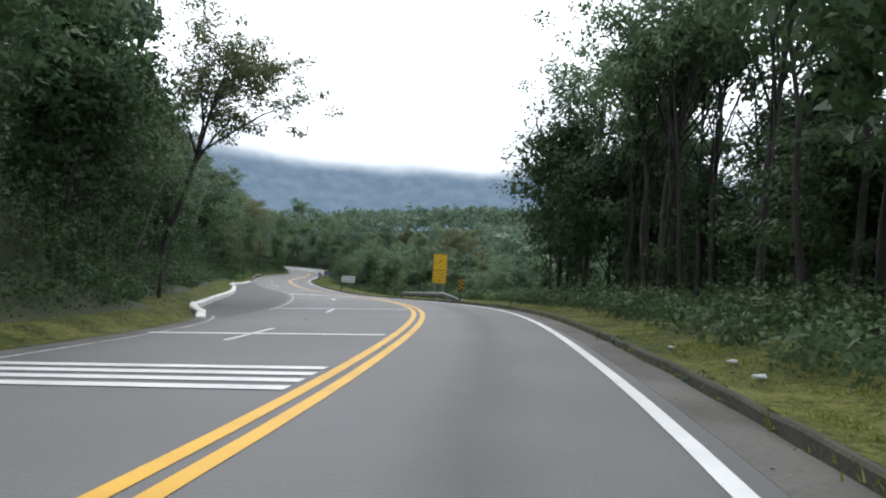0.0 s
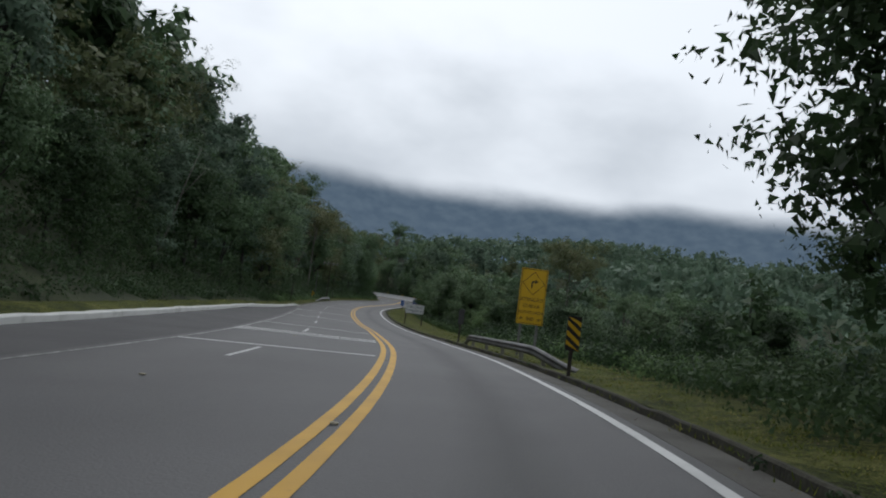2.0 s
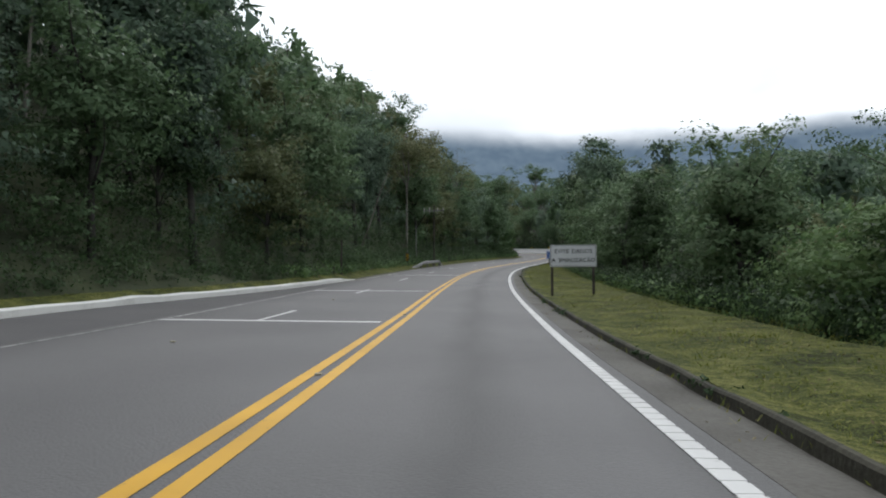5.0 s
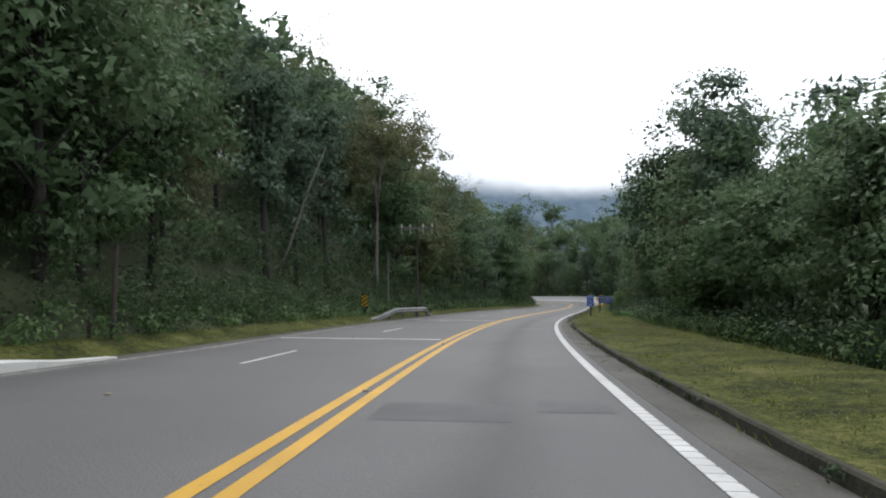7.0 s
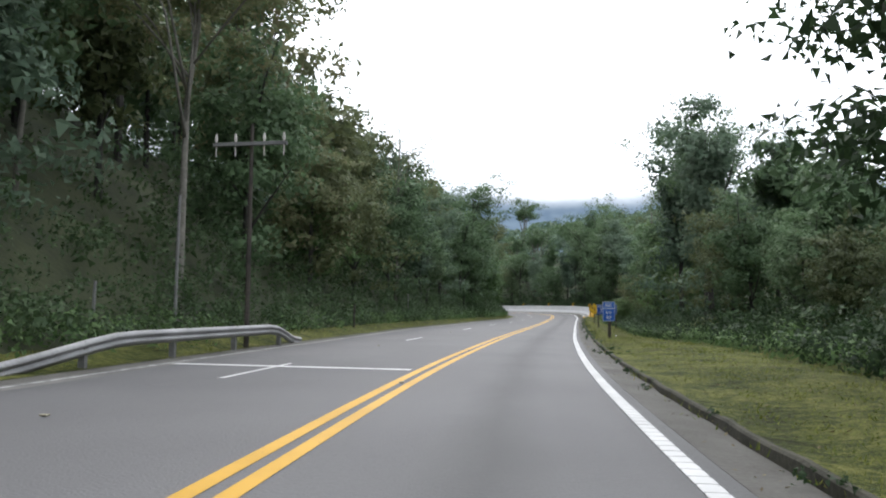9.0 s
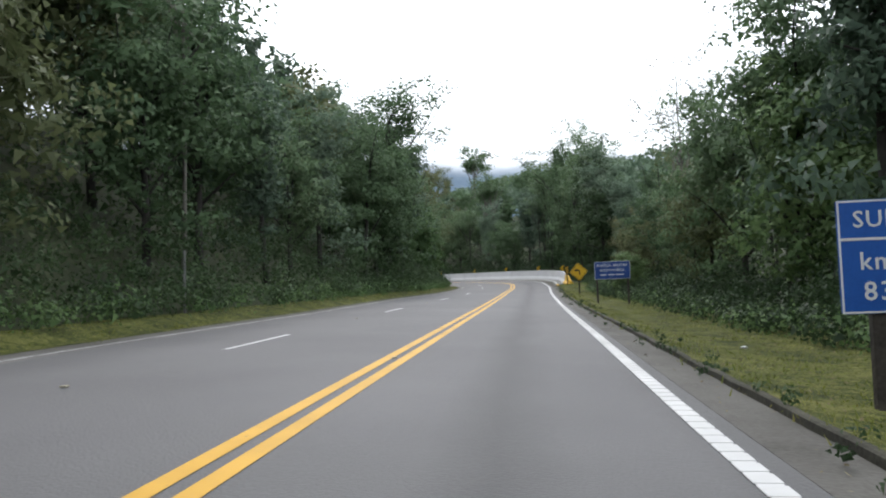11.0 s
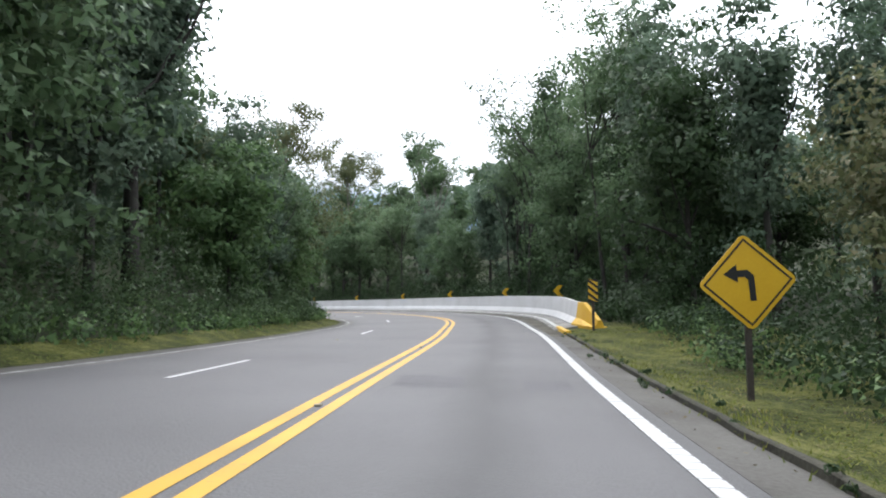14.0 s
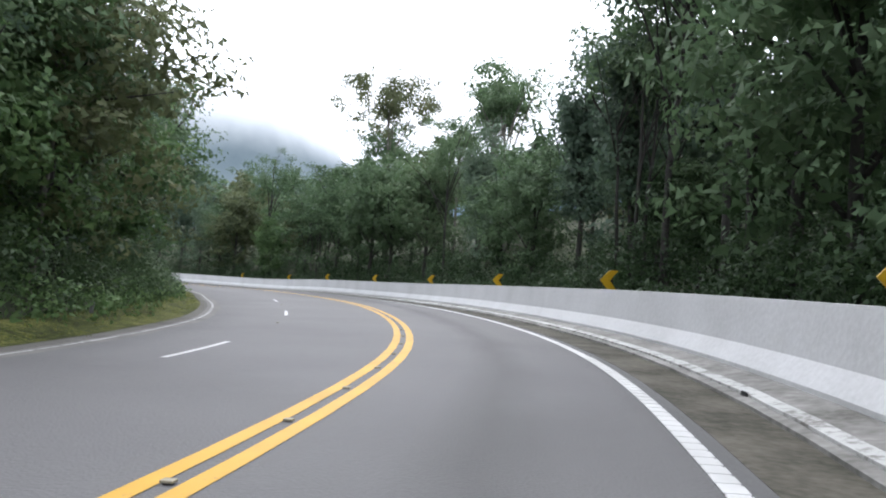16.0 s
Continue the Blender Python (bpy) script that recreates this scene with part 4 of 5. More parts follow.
def leaf_mesh(name, centres, radii, counts, size, material, rng, flat=0.6, heart=8, core=1.45):
    """Sprays of small leaves with a few large ones deep inside them."""
    fans = [leaf_fans(centres, radii, counts, size, rng, flat)]
    if heart:
        fans.append(leaf_fans(centres, radii * 0.7, np.full(len(centres), heart), size * core, rng, flat))
    tris, soft = both(*fans)
    return tri_mesh(name, tris, material, soft)


def crown_centres(rng, n, high, wide, low, shape):
    """Spray centres of an uneven crown, more of them near its outside; shape: dome, column, umbrella."""
    out = []
    lobes = rng.normal(size=(6, 3))
    while len(out) < n:
        d = rng.normal(size=3)
        d /= np.linalg.norm(d)
        r = rng.random() ** 0.4
        lump = 0.8 + 0.22 * math.sin(3 * d[0] * lobes[0, 0] + 4 * d[1] + lobes[1, 1]) + 0.18 * math.sin(5 * d[2] + 3 * d[0] + lobes[2, 2])
        p = d * r * lump
        z = low + (high - low) * (0.5 + 0.5 * p[2])
        k = (z - low) / (high - low)
        if shape == "umbrella" and k < 0.35 + 0.25 * rng.random():
            continue
        grow = 1.0 if shape != "column" else 0.75 + 0.4 * math.sin(k * 9 + lobes[3, 0])
        out.append((p[0] * wide * grow, p[1] * wide * grow, z))
    return np.array(out)


def tree(kind, seed, high, wide, low, sprays, leaves, size, leaf, bark, shape, spray_r, label, trunk_r=0.16, lean=0.0, stems=1, inner=11):
    """An upright forest tree: tapered trunk, limbs that reach into the sprays, and a crown of leaves."""
    rng = np.random.default_rng(seed)
    root = tagged(new(kind), label, "tree", "forest trees")
    cs = crown_centres(rng, sprays, high, wide, low, shape) + (0.2 * lean * high, 0, 0)
    pieces, limbs = [], []
    for q in range(stems):
        ox, oy = (rng.normal(size=2) * 0.5 if q else (0.0, 0.0))
        pts = [(ox, oy, -0.8)]
        tip = low + (high - low) * (0.72 - 0.12 * q)
        for k in range(1, 6):
            t = k / 5
            pts.append((ox + lean * t * high * 0.2 + rng.normal() * 0.12 * t + ox * t, oy + rng.normal() * 0.12 * t + oy * t, -0.8 + (tip + 0.8) * t))
        pieces.append(tube(pts, [trunk_r * (1.25, 1.0, 0.82, 0.66, 0.45, 0.18)[k] for k in range(6)], 7))
        for c in cs[rng.choice(len(cs), min(len(cs), 9 if stems == 1 else 6), replace=False)]:
            z0 = max(low * 0.6, min(tip * 0.92, c[2] * (0.5 + 0.3 * rng.random())))
            t = (z0 + 0.8) / (tip + 0.8) * 5
            i = min(4, int(t))
            a, b = Vector(pts[i]), Vector(pts[i + 1])
            st = a + (b - a) * (t - i)
            e = Vector(c)
            mid = st + (e - st) * 0.5 + Vector((rng.normal() * 0.25, rng.normal() * 0.25, 0.1 * wide))
            limbs.append(tube([st, st + (mid - st) * 0.5 + Vector((0, 0, 0.05)), mid, mid + (e - mid) * 0.6, e], [trunk_r * k for k in (0.42, 0.34, 0.25, 0.15, 0.05)], 5))
    part("trunk", (*join(*pieces, *limbs), bark, True), root, "forked trunk with bare limbs")
    rad = spray_r * (0.7 + 0.6 * rng.random(len(cs)))
    n = np.maximum(4, (leaves / len(cs) * (rad / rad.mean()) ** 2)).astype(int)
    away = (cs - (0.2 * lean * high, 0, low + 0.4 * (high - low))) / (wide, wide, 0.5 * (high - low))
    fans = [leaf_fans(cs, rad, n, size * 0.78, rng, 0.6, away)]
    if inner:
        mid = cs * (0.7, 0.7, 0.96) + (0, 0, 0.02 * high)
        fans.append(leaf_fans(mid, rad * 0.72, np.full(len(cs), inner + 4), size * 1.35, rng, 0.7, away))
    tris, soft = both(*fans)
    part("crown", tri_mesh("crown", tris, leaf, soft), root)
    return root


NEAR = [
    tree("tree", 11, 13.0, 3.9, 1.2, 130, 6100, 0.255, LEAF, BARK, "dome", 0.95, "dense dark-green broadleaf tree at the forest edge"),
    tree("tree", 12, 15.0, 3.4, 1.6, 130, 6100, 0.25, LEAF_BLUE, BARK, "column", 0.9, "tall narrow forest tree hung with cool-green foliage"),
    tree("tree", 13, 12.0, 4.2, 0.9, 130, 6100, 0.255, LEAF_OLIVE, BARK, "dome", 0.9, "spreading olive-tinged forest tree with drying leaves"),
    tree("tree", 14, 16.0, 4.6, 5.5, 90, 6000, 0.22, LEAF, BARK, "umbrella", 0.8, "tall airy tree with dark limbs and an open crown", 0.13, 0.1, 1, 0),
    tree("tree", 15, 9.0, 3.2, 0.4, 110, 6600, 0.24, LEAF_BRIGHT, BARK, "dome", 0.85, "fresh-green young tree leafy down to the ground", 0.1),
    tree("tree", 16, 14.0, 3.4, 3.5, 90, 6000, 0.22, LEAF, BARK, "umbrella", 0.8, "slender many-stemmed tree with a thin dark crown", 0.09, 0.05, 4, 0),
    tree("tree", 17, 16.0, 5.2, 7.0, 110, 9500, 0.25, LEAF_OLIVE, PALE_BARK, "umbrella", 0.95, "broad airy tree with a brownish open crown", 0.14, -0.05, 1, 0),
    tree("tree", 18, 17.0, 4.4, 7.0, 60, 1900, 0.17, LEAF_OLIVE, PALE_BARK, "umbrella", 0.7, "nearly bare pale tree with a lacy crown", 0.09, 0.05, 1, 0),
]
LEANER = tree("tree", 41, 14.6, 4.3, 3.4, 130, 12500, 0.2, LEAF_OLIVE, BARK, "umbrella", 0.72, "round airy tree leaning out over the lay-by", 0.15, 1.0, 1, 0)
# Trees in the lowered leaf tone, so the grove's shade sits in their colour.
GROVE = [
    tree("tree", 31, 12.5, 4.0, 1.6, 130, 6100, 0.24, LEAF_SHADED, BARK, "dome", 0.95, "shade-darkened dense broadleaf tree of the roadside grove", 0.13),
    tree("tree", 32, 13.5, 3.6, 2.6, 120, 5800, 0.23, LEAF_SHADED, BARK, "column", 0.9, "shade-darkened many-stemmed tree of the roadside grove", 0.08, 0.05, 4),
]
BACK = [
    tree("tree", 21, 14.0, 4.4, 2.0, 80, 2500, 0.44, LEAF, BARK, "dome", 1.15, "dense green forest tree behind the front row", inner=10),
    tree("tree", 22, 16.0, 3.9, 3.0, 80, 2500, 0.43, LEAF_BLUE, BARK, "column", 1.1, "tall cool-green forest tree behind the front row", inner=10),
    tree("tree", 23, 13.0, 4.8, 2.5, 80, 2500, 0.44, LEAF_OLIVE, BARK, "dome", 1.15, "broad olive-green forest tree behind the front row", inner=10),
    tree("tree", 24, 18.0, 4.6, 9.0, 60, 3400, 0.3, LEAF, PALE_BARK, "umbrella", 1.0, "tall umbrella-crowned tree above the forest", 0.2, inner=6),
]
USED = set()
rnd = random.Random(5)


def plant(proto, s, u, size, sink=0.0, wide=1.0, turn=None):
    p = place(s, u)
    z = ground_z(s, u) - sink
    m = pose(p.x, p.y, z, rnd.uniform(-3, 3), rnd.uniform(-3, 3), rnd.uniform(0, 360) if turn is None else turn) @ Matrix.Diagonal((size * wide, size * wide, size, 1))
    if proto.name in USED:
        k = proto.scale
        return copy_thing(proto, m @ Matrix.Diagonal((1 / k.x, 1 / k.y, 1 / k.z, 1)))
    USED.add(proto.name)
    proto.matrix_basis = m
    return proto


def spots(a, b, step, u, du, size):
    """Uneven places along a row: s, u and size."""
    s, out = a, []
    while s < b:
        q, k = u(s) if callable(u) else u, size(s) if callable(size) else size
        out.append((s + rnd.uniform(-0.4, 0.4) * step, q + rnd.uniform(-du, du), k * rnd.uniform(0.82, 1.18)))
        s += step * rnd.uniform(0.75, 1.25)
    return out


def row(a, b, step, u, du, protos, size, weights=None, wide=1.0):
    for s, q, k in spots(a, b, step, u, du, size):
        plant(rnd.choices(protos, weights)[0], s, q, k, 0.2, wide)


def hill_edge(s):
    return left_edge(s) - 5.0


# Left hillside: the front of the forest.
row(98, 330, 6.5, hill_edge, 0.8, NEAR, lambda s: 0.95 + 0.2 * step01(180, 225, s) - 0.2 * step01(28, 36, s) * (1 - step01(58, 70, s)) - 0.14 * step01(240, 248, s) + 0.12 * step01(262, 270, s) + 0.08 * step01(146, 156, s) * (1 - step01(180, 190, s)), [4, 3, 2, 0.4, 2.5, 0, 0.3, 0], 1.08)
row(-2, 98, 5.4, hill_edge, 0.8, [*GROVE, *NEAR[:5]], lambda s: 0.92 - 0.22 * step01(18, 27, s) * (1 - step01(58, 70, s)), [4, 3, 2, 1.5, 0.8, 0.3, 0.6], 1.1)
row(-8, 325, 8.4, lambda s: hill_edge(s) - 5.0, 1.4, BACK, lambda s: 1.05 + 0.1 * step01(180, 225, s) - 0.22 * step01(28, 36, s) * (1 - step01(58, 70, s)) - 0.4 * step01(240, 252, s) + 0.25 * step01(264, 274, s) + 0.08 * step01(146, 156, s) * (1 - step01(180, 190, s)), [4, 4, 3, 1.2])
plant(LEANER, 36.0, -14.0, 1.14, 0.2, 1.06, 0)
plant(NEAR[3], 227, -10.9, 1.22, 0.2, 1.4, 30)
plant(NEAR[0], 227, -10.4, 1.1, 0.2, 1.15)
plant(NEAR[1], 236, -11.0, 1.2, 0.2, 1.2)
plant(NEAR[6], 267.5, -10.6, 1.02, 0.2, 0.72, 80)
plant(NEAR[1], 253.0, -10.0, 0.72, 0.2, 1.1)
plant(NEAR[0], 257.5, -10.6, 0.84, 0.2, 1.05)
plant(NEAR[1], 261.0, -10.9, 0.66, 0.2, 1.2)
plant(NEAR[0], 264.5, -11.4, 0.95, 0.2, 1.0)
plant(NEAR[0], 273.5, -12.0, 0.98, 0.2, 1.0)

# Right side: tall edge, open valley with low growth, then forest again up to and round the bend.
row(2, 13, 4.4, 8.8, 0.7, [NEAR[3], NEAR[5], GROVE[0]], 0.95, [2, 1.7, 0.5])
row(-10, 13, 4.5, 10.6, 0.6, GROVE, 0.58, None, 1.25)
row(13, 33, 4.2, 9.0, 0.7, [*GROVE, NEAR[5]], 0.92, [3.2, 1.5, 1.0])
row(0, 13, 5.2, 14.5, 1.2, [*GROVE, NEAR[3]], 0.62, [2, 2, 1.5])
row(13, 36, 5.2, 13.5, 1.2, [*GROVE, NEAR[3]], 0.95, [2, 2, 1.2])
plant(NEAR[3], 19, 8.6, 0.82, 0.2, 1.0, 150)
plant(GROVE[0], 23.5, 9.6, 0.9, 0.2, 1.05)
plant(GROVE[0], 30.0, 8.3, 1.06, 0.2, 0.98)
plant(NEAR[3], 26.5, 8.4, 0.95, 0.2, 1.05, 20)
plant(NEAR[3], 17.0, 8.4, 0.86, 0.2, 1.15, 60)
plant(GROVE[1], 34.5, 11.0, 0.6, 0.2, 1.2)
row(38, 66, 4.6, 10.4, 1.0, [NEAR[0], *GROVE], lambda s: 0.27 + 0.12 * step01(56, 66, s) + 0.14 * noise.noise((s * 0.35, 5, 0)), [1, 3, 2], 1.4)
row(66, 130, 4.6, 10.9, 0.8, [NEAR[0], GROVE[0], GROVE[1], NEAR[4]], lambda s: 0.43 + 0.3 * step01(92, 130, s) + 0.3 * noise.noise((s * 0.3, 6, 0)), [3, 1.6, 1.0, 1.6], 1.25)
row(40, 130, 7.0, 16.5, 2.0, BACK[:3], lambda s: 0.28 + 0.16 * step01(58, 76, s) + 0.22 * step01(92, 128, s), [4, 3, 1], 1.3)
plant(GROVE[0], 109.5, 12.2, 0.68, 0.2, 1.2)
plant(NEAR[0], 113.5, 12.6, 0.74, 0.2, 1.15)
plant(NEAR[6], 71, 14.0, 0.68, 0.2, 0.85)
plant(NEAR[3], 80, 13.0, 0.5, 0.2, 1.1)
plant(BACK[3], 86, 30, 0.6)
plant(BACK[3], 101, 25, 0.56)
plant(BACK[3], 113, 34, 0.66)
plant(NEAR[4], 78, 10.4, 0.5, 0.2, 1.35)
plant(NEAR[4], 215.5, 8.8, 0.42, 0.2, 1.3)
plant(NEAR[3], 90, 17.5, 0.52)
plant(NEAR[0], 133, 10.4, 0.95, 0.2, 1.1)
plant(GROVE[0], 139.5, 10.4, 1.12, 0.2, 1.05)
plant(GROVE[1], 135.5, 12.0, 1.0, 0.2, 1.1)
plant(NEAR[7], 222, 12.8, 0.82)
plant(NEAR[7], 211, 12.0, 0.92, 0.2, 1.2)
plant(NEAR[3], 232, 14, 0.72)
plant(NEAR[7], 191, -12.0, 1.05)
plant(NEAR[7], 150, -16, 1.1)
plant(NEAR[7], 96, -19, 1.1)
row(130, 190, 4.9, 11.3, 0.8, NEAR[:6], lambda s: 0.9 - 0.38 * step01(138, 146, s) + 0.56 * step01(160, 170, s) - 0.2 * step01(176, 188, s), [3, 2.5, 2.5, 0.6, 0.8, 0.6])
row(190, 238, 4.9, 11.4, 0.8, NEAR[:6], lambda s: 0.92 - 0.3 * step01(192, 206, s) + 0.25 * step01(224, 232, s), [3, 2.0, 2.5, 0, 1.5, 0.8])
row(128, 190, 7.0, 16.5, 1.3, BACK, lambda s: 0.9 - 0.34 * step01(138, 146, s) + 0.36 * step01(162, 172, s), [3, 3, 2, 0])
row(190, 244, 7.0, 16.5, 1.3, BACK, 0.68, [3, 3, 2, 0])
row(238, 251, 3.4, 9.6, 0.6, [NEAR[0], GROVE[0], GROVE[1], NEAR[1]], lambda s: 0.86 + 0.16 * step01(241, 247, s), [1.5, 2, 1.5, 1])
row(251, 277, 3.0, 9.8, 0.9, NEAR[:6], 1.16, [1.0, 0, 0, 3.4, 0.4, 1.4])
row(241, 277, 3.8, 12.6, 0.8, [NEAR[0], GROVE[0]], 0.66, [1, 3], 1.3)
row(277, 395, 5.2, 10.4, 0.8, NEAR[:6], lambda s: 0.98 + 0.22 * step01(296, 325, s), [4, 2.5, 1.2, 1.0, 1.5, 1.0])
row(274, 380, 7.5, 16.5, 1.4, BACK, 1.0, [3, 3, 2, 1.6])
row(330, 366, 6.5, hill_edge, 1.0, NEAR[:6], 0.95, [3, 2, 2, 0, 2, 0])
plant(NEAR[6], 323, 13.5, 1.58, 0.2, 0.7, 300)
plant(BACK[3], 334, 33, 1.4)
row(10, 40, 3.6, 17.5, 1.0, [GROVE[0]], 0.44, None, 1.35)
row(7, 25, 3.0, 10.4, 0.6, [GROVE[0]], 0.46, None, 1.25)
plant(NEAR[0], 117.5, -13.6, 0.8, 0.2, 1.1)
plant(GROVE[0], 122, -14.2, 0.78, 0.2, 1.15)
plant(NEAR[2], 126.5, -13.8, 0.7, 0.2, 1.1)
plant(NEAR[4], 119.5, -12.4, 0.6, 0.2, 1.2)


def hill_forest():
    """The rows higher up and farther back, joined by kind of foliage."""
    rng = np.random.default_rng(44)
    kinds = []
    for seed, high, wide, low, shape in ((1, 14.0, 4.6, 2.0, "dome"), (2, 16.0, 4.0, 3.0, "column"), (3, 13.0, 5.0, 3.0, "dome"), (4, 18.0, 4.8, 9.5, "umbrella")):
        g = np.random.default_rng(100 + seed)
        cs = crown_centres(g, 44, high, wide, low, shape)
        rad = 1.5 * (0.7 + 0.6 * g.random(len(cs)))
        tr = tube([(0, 0, -1), (0.1, 0.1, high * 0.4), (0.0, 0.2, high * 0.8)], [0.22, 0.16, 0.06], 4)
        away = (cs - (0, 0, low + 0.4 * (high - low))) / (wide, wide, 0.5 * (high - low))
        kinds.append((*both(leaf_fans(cs, rad, np.full(len(cs), 18), 0.64, g, 0.6, away), leaf_fans(cs * (0.75, 0.75, 0.97), rad, np.full(len(cs), 5), 1.15, g, 0.7, away)), tr))
    left = [(0, 350, 7.0, 10.5), (0, 350, 7.5, 16.5), (5, 350, 8.0, 23), (15, 350, 8.5, 30), (25, 350, 14, 40), (40, 300, 16, 52), (60, 250, 18, 66)]
    right = [(38, 140, 7.0, 24, 0.46), (38, 140, 8.0, 32, 0.5), (30, 140, 8.0, 42, 0.53), (25, 140, 8.0, 50, 0.55), (20, 140, 9.0, 59, 0.58), (15, 140, 10.0, 70, 0.6), (140, 236, 7.5, 23, 0.58), (140, 236, 8.5, 31, 0.6), (140, 236, 9.5, 41, 0.64), (276, 400, 7.5, 23, 0.9), (276, 400, 8.0, 30, 0.85), (276, 400, 9.0, 38, 0.85), (276, 400, 10.0, 48, 0.85), (240, 276, 8.0, 24, 0.42), (240, 276, 9.0, 33, 0.45)]
    where = []
    for a, b, st, off in left:
        where += spots(a, b, st, lambda s: hill_edge(s) - off, 2.6, lambda s: 1.05 + 0.3 * step01(62, 78, s) * (1 - step01(104, 118, s)))
    for a, b, st, u, k in right:
        where += [(s, q, z * (rng.uniform(0.72, 1.42) if b == 140 else 1.0)) for s, q, z in spots(a, b, st, u, 2.6, k)]
    groups, stems = {0: [], 1: [], 2: [], 3: []}, []
    for s, u, k in where:
        i = rng.choice(4, p=(0.34, 0.34, 0.24, 0.08))
        t, soft, (tv, tf) = kinds[i]
        p = place(s, u)
        z = ground_z(s, u) - 0.3
        a = rng.uniform(0, 6.283)
        rot = np.array([[math.cos(a), -math.sin(a), 0], [math.sin(a), math.cos(a), 0], [0, 0, 1]]) * k
        # Most trees before 105 m take the leaf tone with shade painted in.
        groups[3 if s < 105 and rng.random() < 0.72 else int(rng.choice(3, p=(0.5, 0.36, 0.14)))].append((t @ rot.T + (p.x, p.y, z), soft @ rot.T / k))
        stems.append(([Vector(rot @ np.array(v)) + Vector((p.x, p.y, z)) for v in tv], tf))
    for g, leaf, label in ((0, LEAF, "deep green canopy of the hillside forest"), (1, LEAF_BLUE, "cool green canopy of the hillside forest"), (2, LEAF_OLIVE, "olive-tinged canopy of the hillside forest"), (3, LEAF_SHADED, "shade-darkened green canopy of the valley forest")):
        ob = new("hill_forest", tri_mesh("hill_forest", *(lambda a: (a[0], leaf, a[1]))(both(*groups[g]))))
        tagged(ob, label, "forest", kind="stuff")
    ob = new("forest_stems", mesh_of("forest_stems", *join(*stems), BARK))
    tagged(ob, "slim dark trunks of the hillside forest", "forest", kind="stuff")


hill_forest()


def far_woods():
    """The canopy of the distant slopes, in one sheet of sprays."""
    rng = np.random.default_rng(77)
    cs, rs = [], []
    while len(cs) < 11400:
        x, y = rng.uniform(-270, 190), rng.uniform(0, 460)
        s, u = station(x, y)
        inside = -50 < s < 394
        if inside and -80 < u < (74 if s < 140 else 50):
            continue
        if not inside and abs(u) < (26 if s < 0 else 11):
            continue
        z = ground_z(min(max(s, -60.0), 398.0), max(-160.0, min(160.0, u)))
        far = step01(180, 420, math.hypot(x + 25, (y - 160) * 0.8))
        z = z * (1 - far) + (8.0 if y > 160 else 2.0) * far
        top = 8 + 6 * rng.random()
        for _ in range(3):
            cs.append((x + rng.normal() * 2.2, y + rng.normal() * 2.2, z + top * (0.45 + 0.5 * rng.random())))
            rs.append(2.5 + rng.random())
    cs, rs = np.array(cs), np.array(rs)
    # The cool leaf tone stands in for bluish haze over the far slopes.
    ob = new("far_woods", leaf_mesh("far_woods", cs, rs, np.full(len(cs), 10), 1.55, LEAF_BLUE, rng, 0.7, 3))
    tagged(ob, "haze-tinted green canopy of distant forested slopes", "forest", kind="stuff")


far_woods()


def undergrowth(name, a, b, side, near, deep, tall, n, leaf, label, seed, size=0.11, count=42):
    rng = np.random.default_rng(seed)
    cs, rs = [], []
    for _ in range(n):
        s = rng.uniform(a, b)
        t = rng.random()
        base = (left_edge(s) - near) if side < 0 else near(s) if callable(near) else near
        u = base + side * deep * t
        p = place(s, u)
        lump = 0.6 + 0.8 * abs(noise.noise((s * 0.25, u * 0.3, 7.0)))
        h = tall * (0.15 + 0.85 * t) * rng.random() * lump
        cs.append((p.x, p.y, ground_z(s, u) + 0.15 + h))
        rs.append(0.45 + 0.4 * rng.random())
    ob = new(name, leaf_mesh(name, np.array(cs), np.array(rs), np.full(n, count), size, leaf, rng, 0.75, 5, 1.7))
    tagged(ob, label, "undergrowth", kind="stuff")


def grass_edge(s):
    """Where the mown strip ends on the right."""
    return 5.5 + 1.2 * step01(28, 45, s) + 1.7 * step01(60, 80, s) - 0.6 * step01(158, 175, s) - 1.0 * step01(208, 222, s)


# Main layers use the lowered leaf tone for the shade at the forest's foot.
undergrowth("undergrowth", 0, 112, -1, 2.4, 3.4, 4.4, 1500, LEAF_SHADED, "dark creepers and saplings under the hillside trees", 37)
undergrowth("undergrowth", 112, 375, -1, 1.6, 3.2, 4.6, 3000, LEAF_SHADED, "tangled dark-green creepers and shrubs along the hillside", 31)
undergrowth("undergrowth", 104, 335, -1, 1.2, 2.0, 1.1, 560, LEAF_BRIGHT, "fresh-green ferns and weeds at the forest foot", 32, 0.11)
undergrowth("undergrowth", -8, 40, 1, lambda s: grass_edge(s) + 0.1, 6.0, 1.5, 760, LEAF_SHADED, "dark shrubs and creepers under the tall roadside trees", 36, 0.1, 46)
undergrowth("undergrowth", 40, 238, 1, grass_edge, 3.8, 2.8, 2100, LEAF_SHADED, "dark shrubs and creepers beyond the grass verge", 33, 0.105, 44)
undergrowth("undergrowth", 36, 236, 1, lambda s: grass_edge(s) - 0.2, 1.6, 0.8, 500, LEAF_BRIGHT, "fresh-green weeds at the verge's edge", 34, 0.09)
undergrowth("undergrowth", 236, 390, 1, 6.8, 4.6, 5.4, 3000, LEAF_SHADED, "dark shrubs rising behind the white barrier", 35, 0.12, 46)


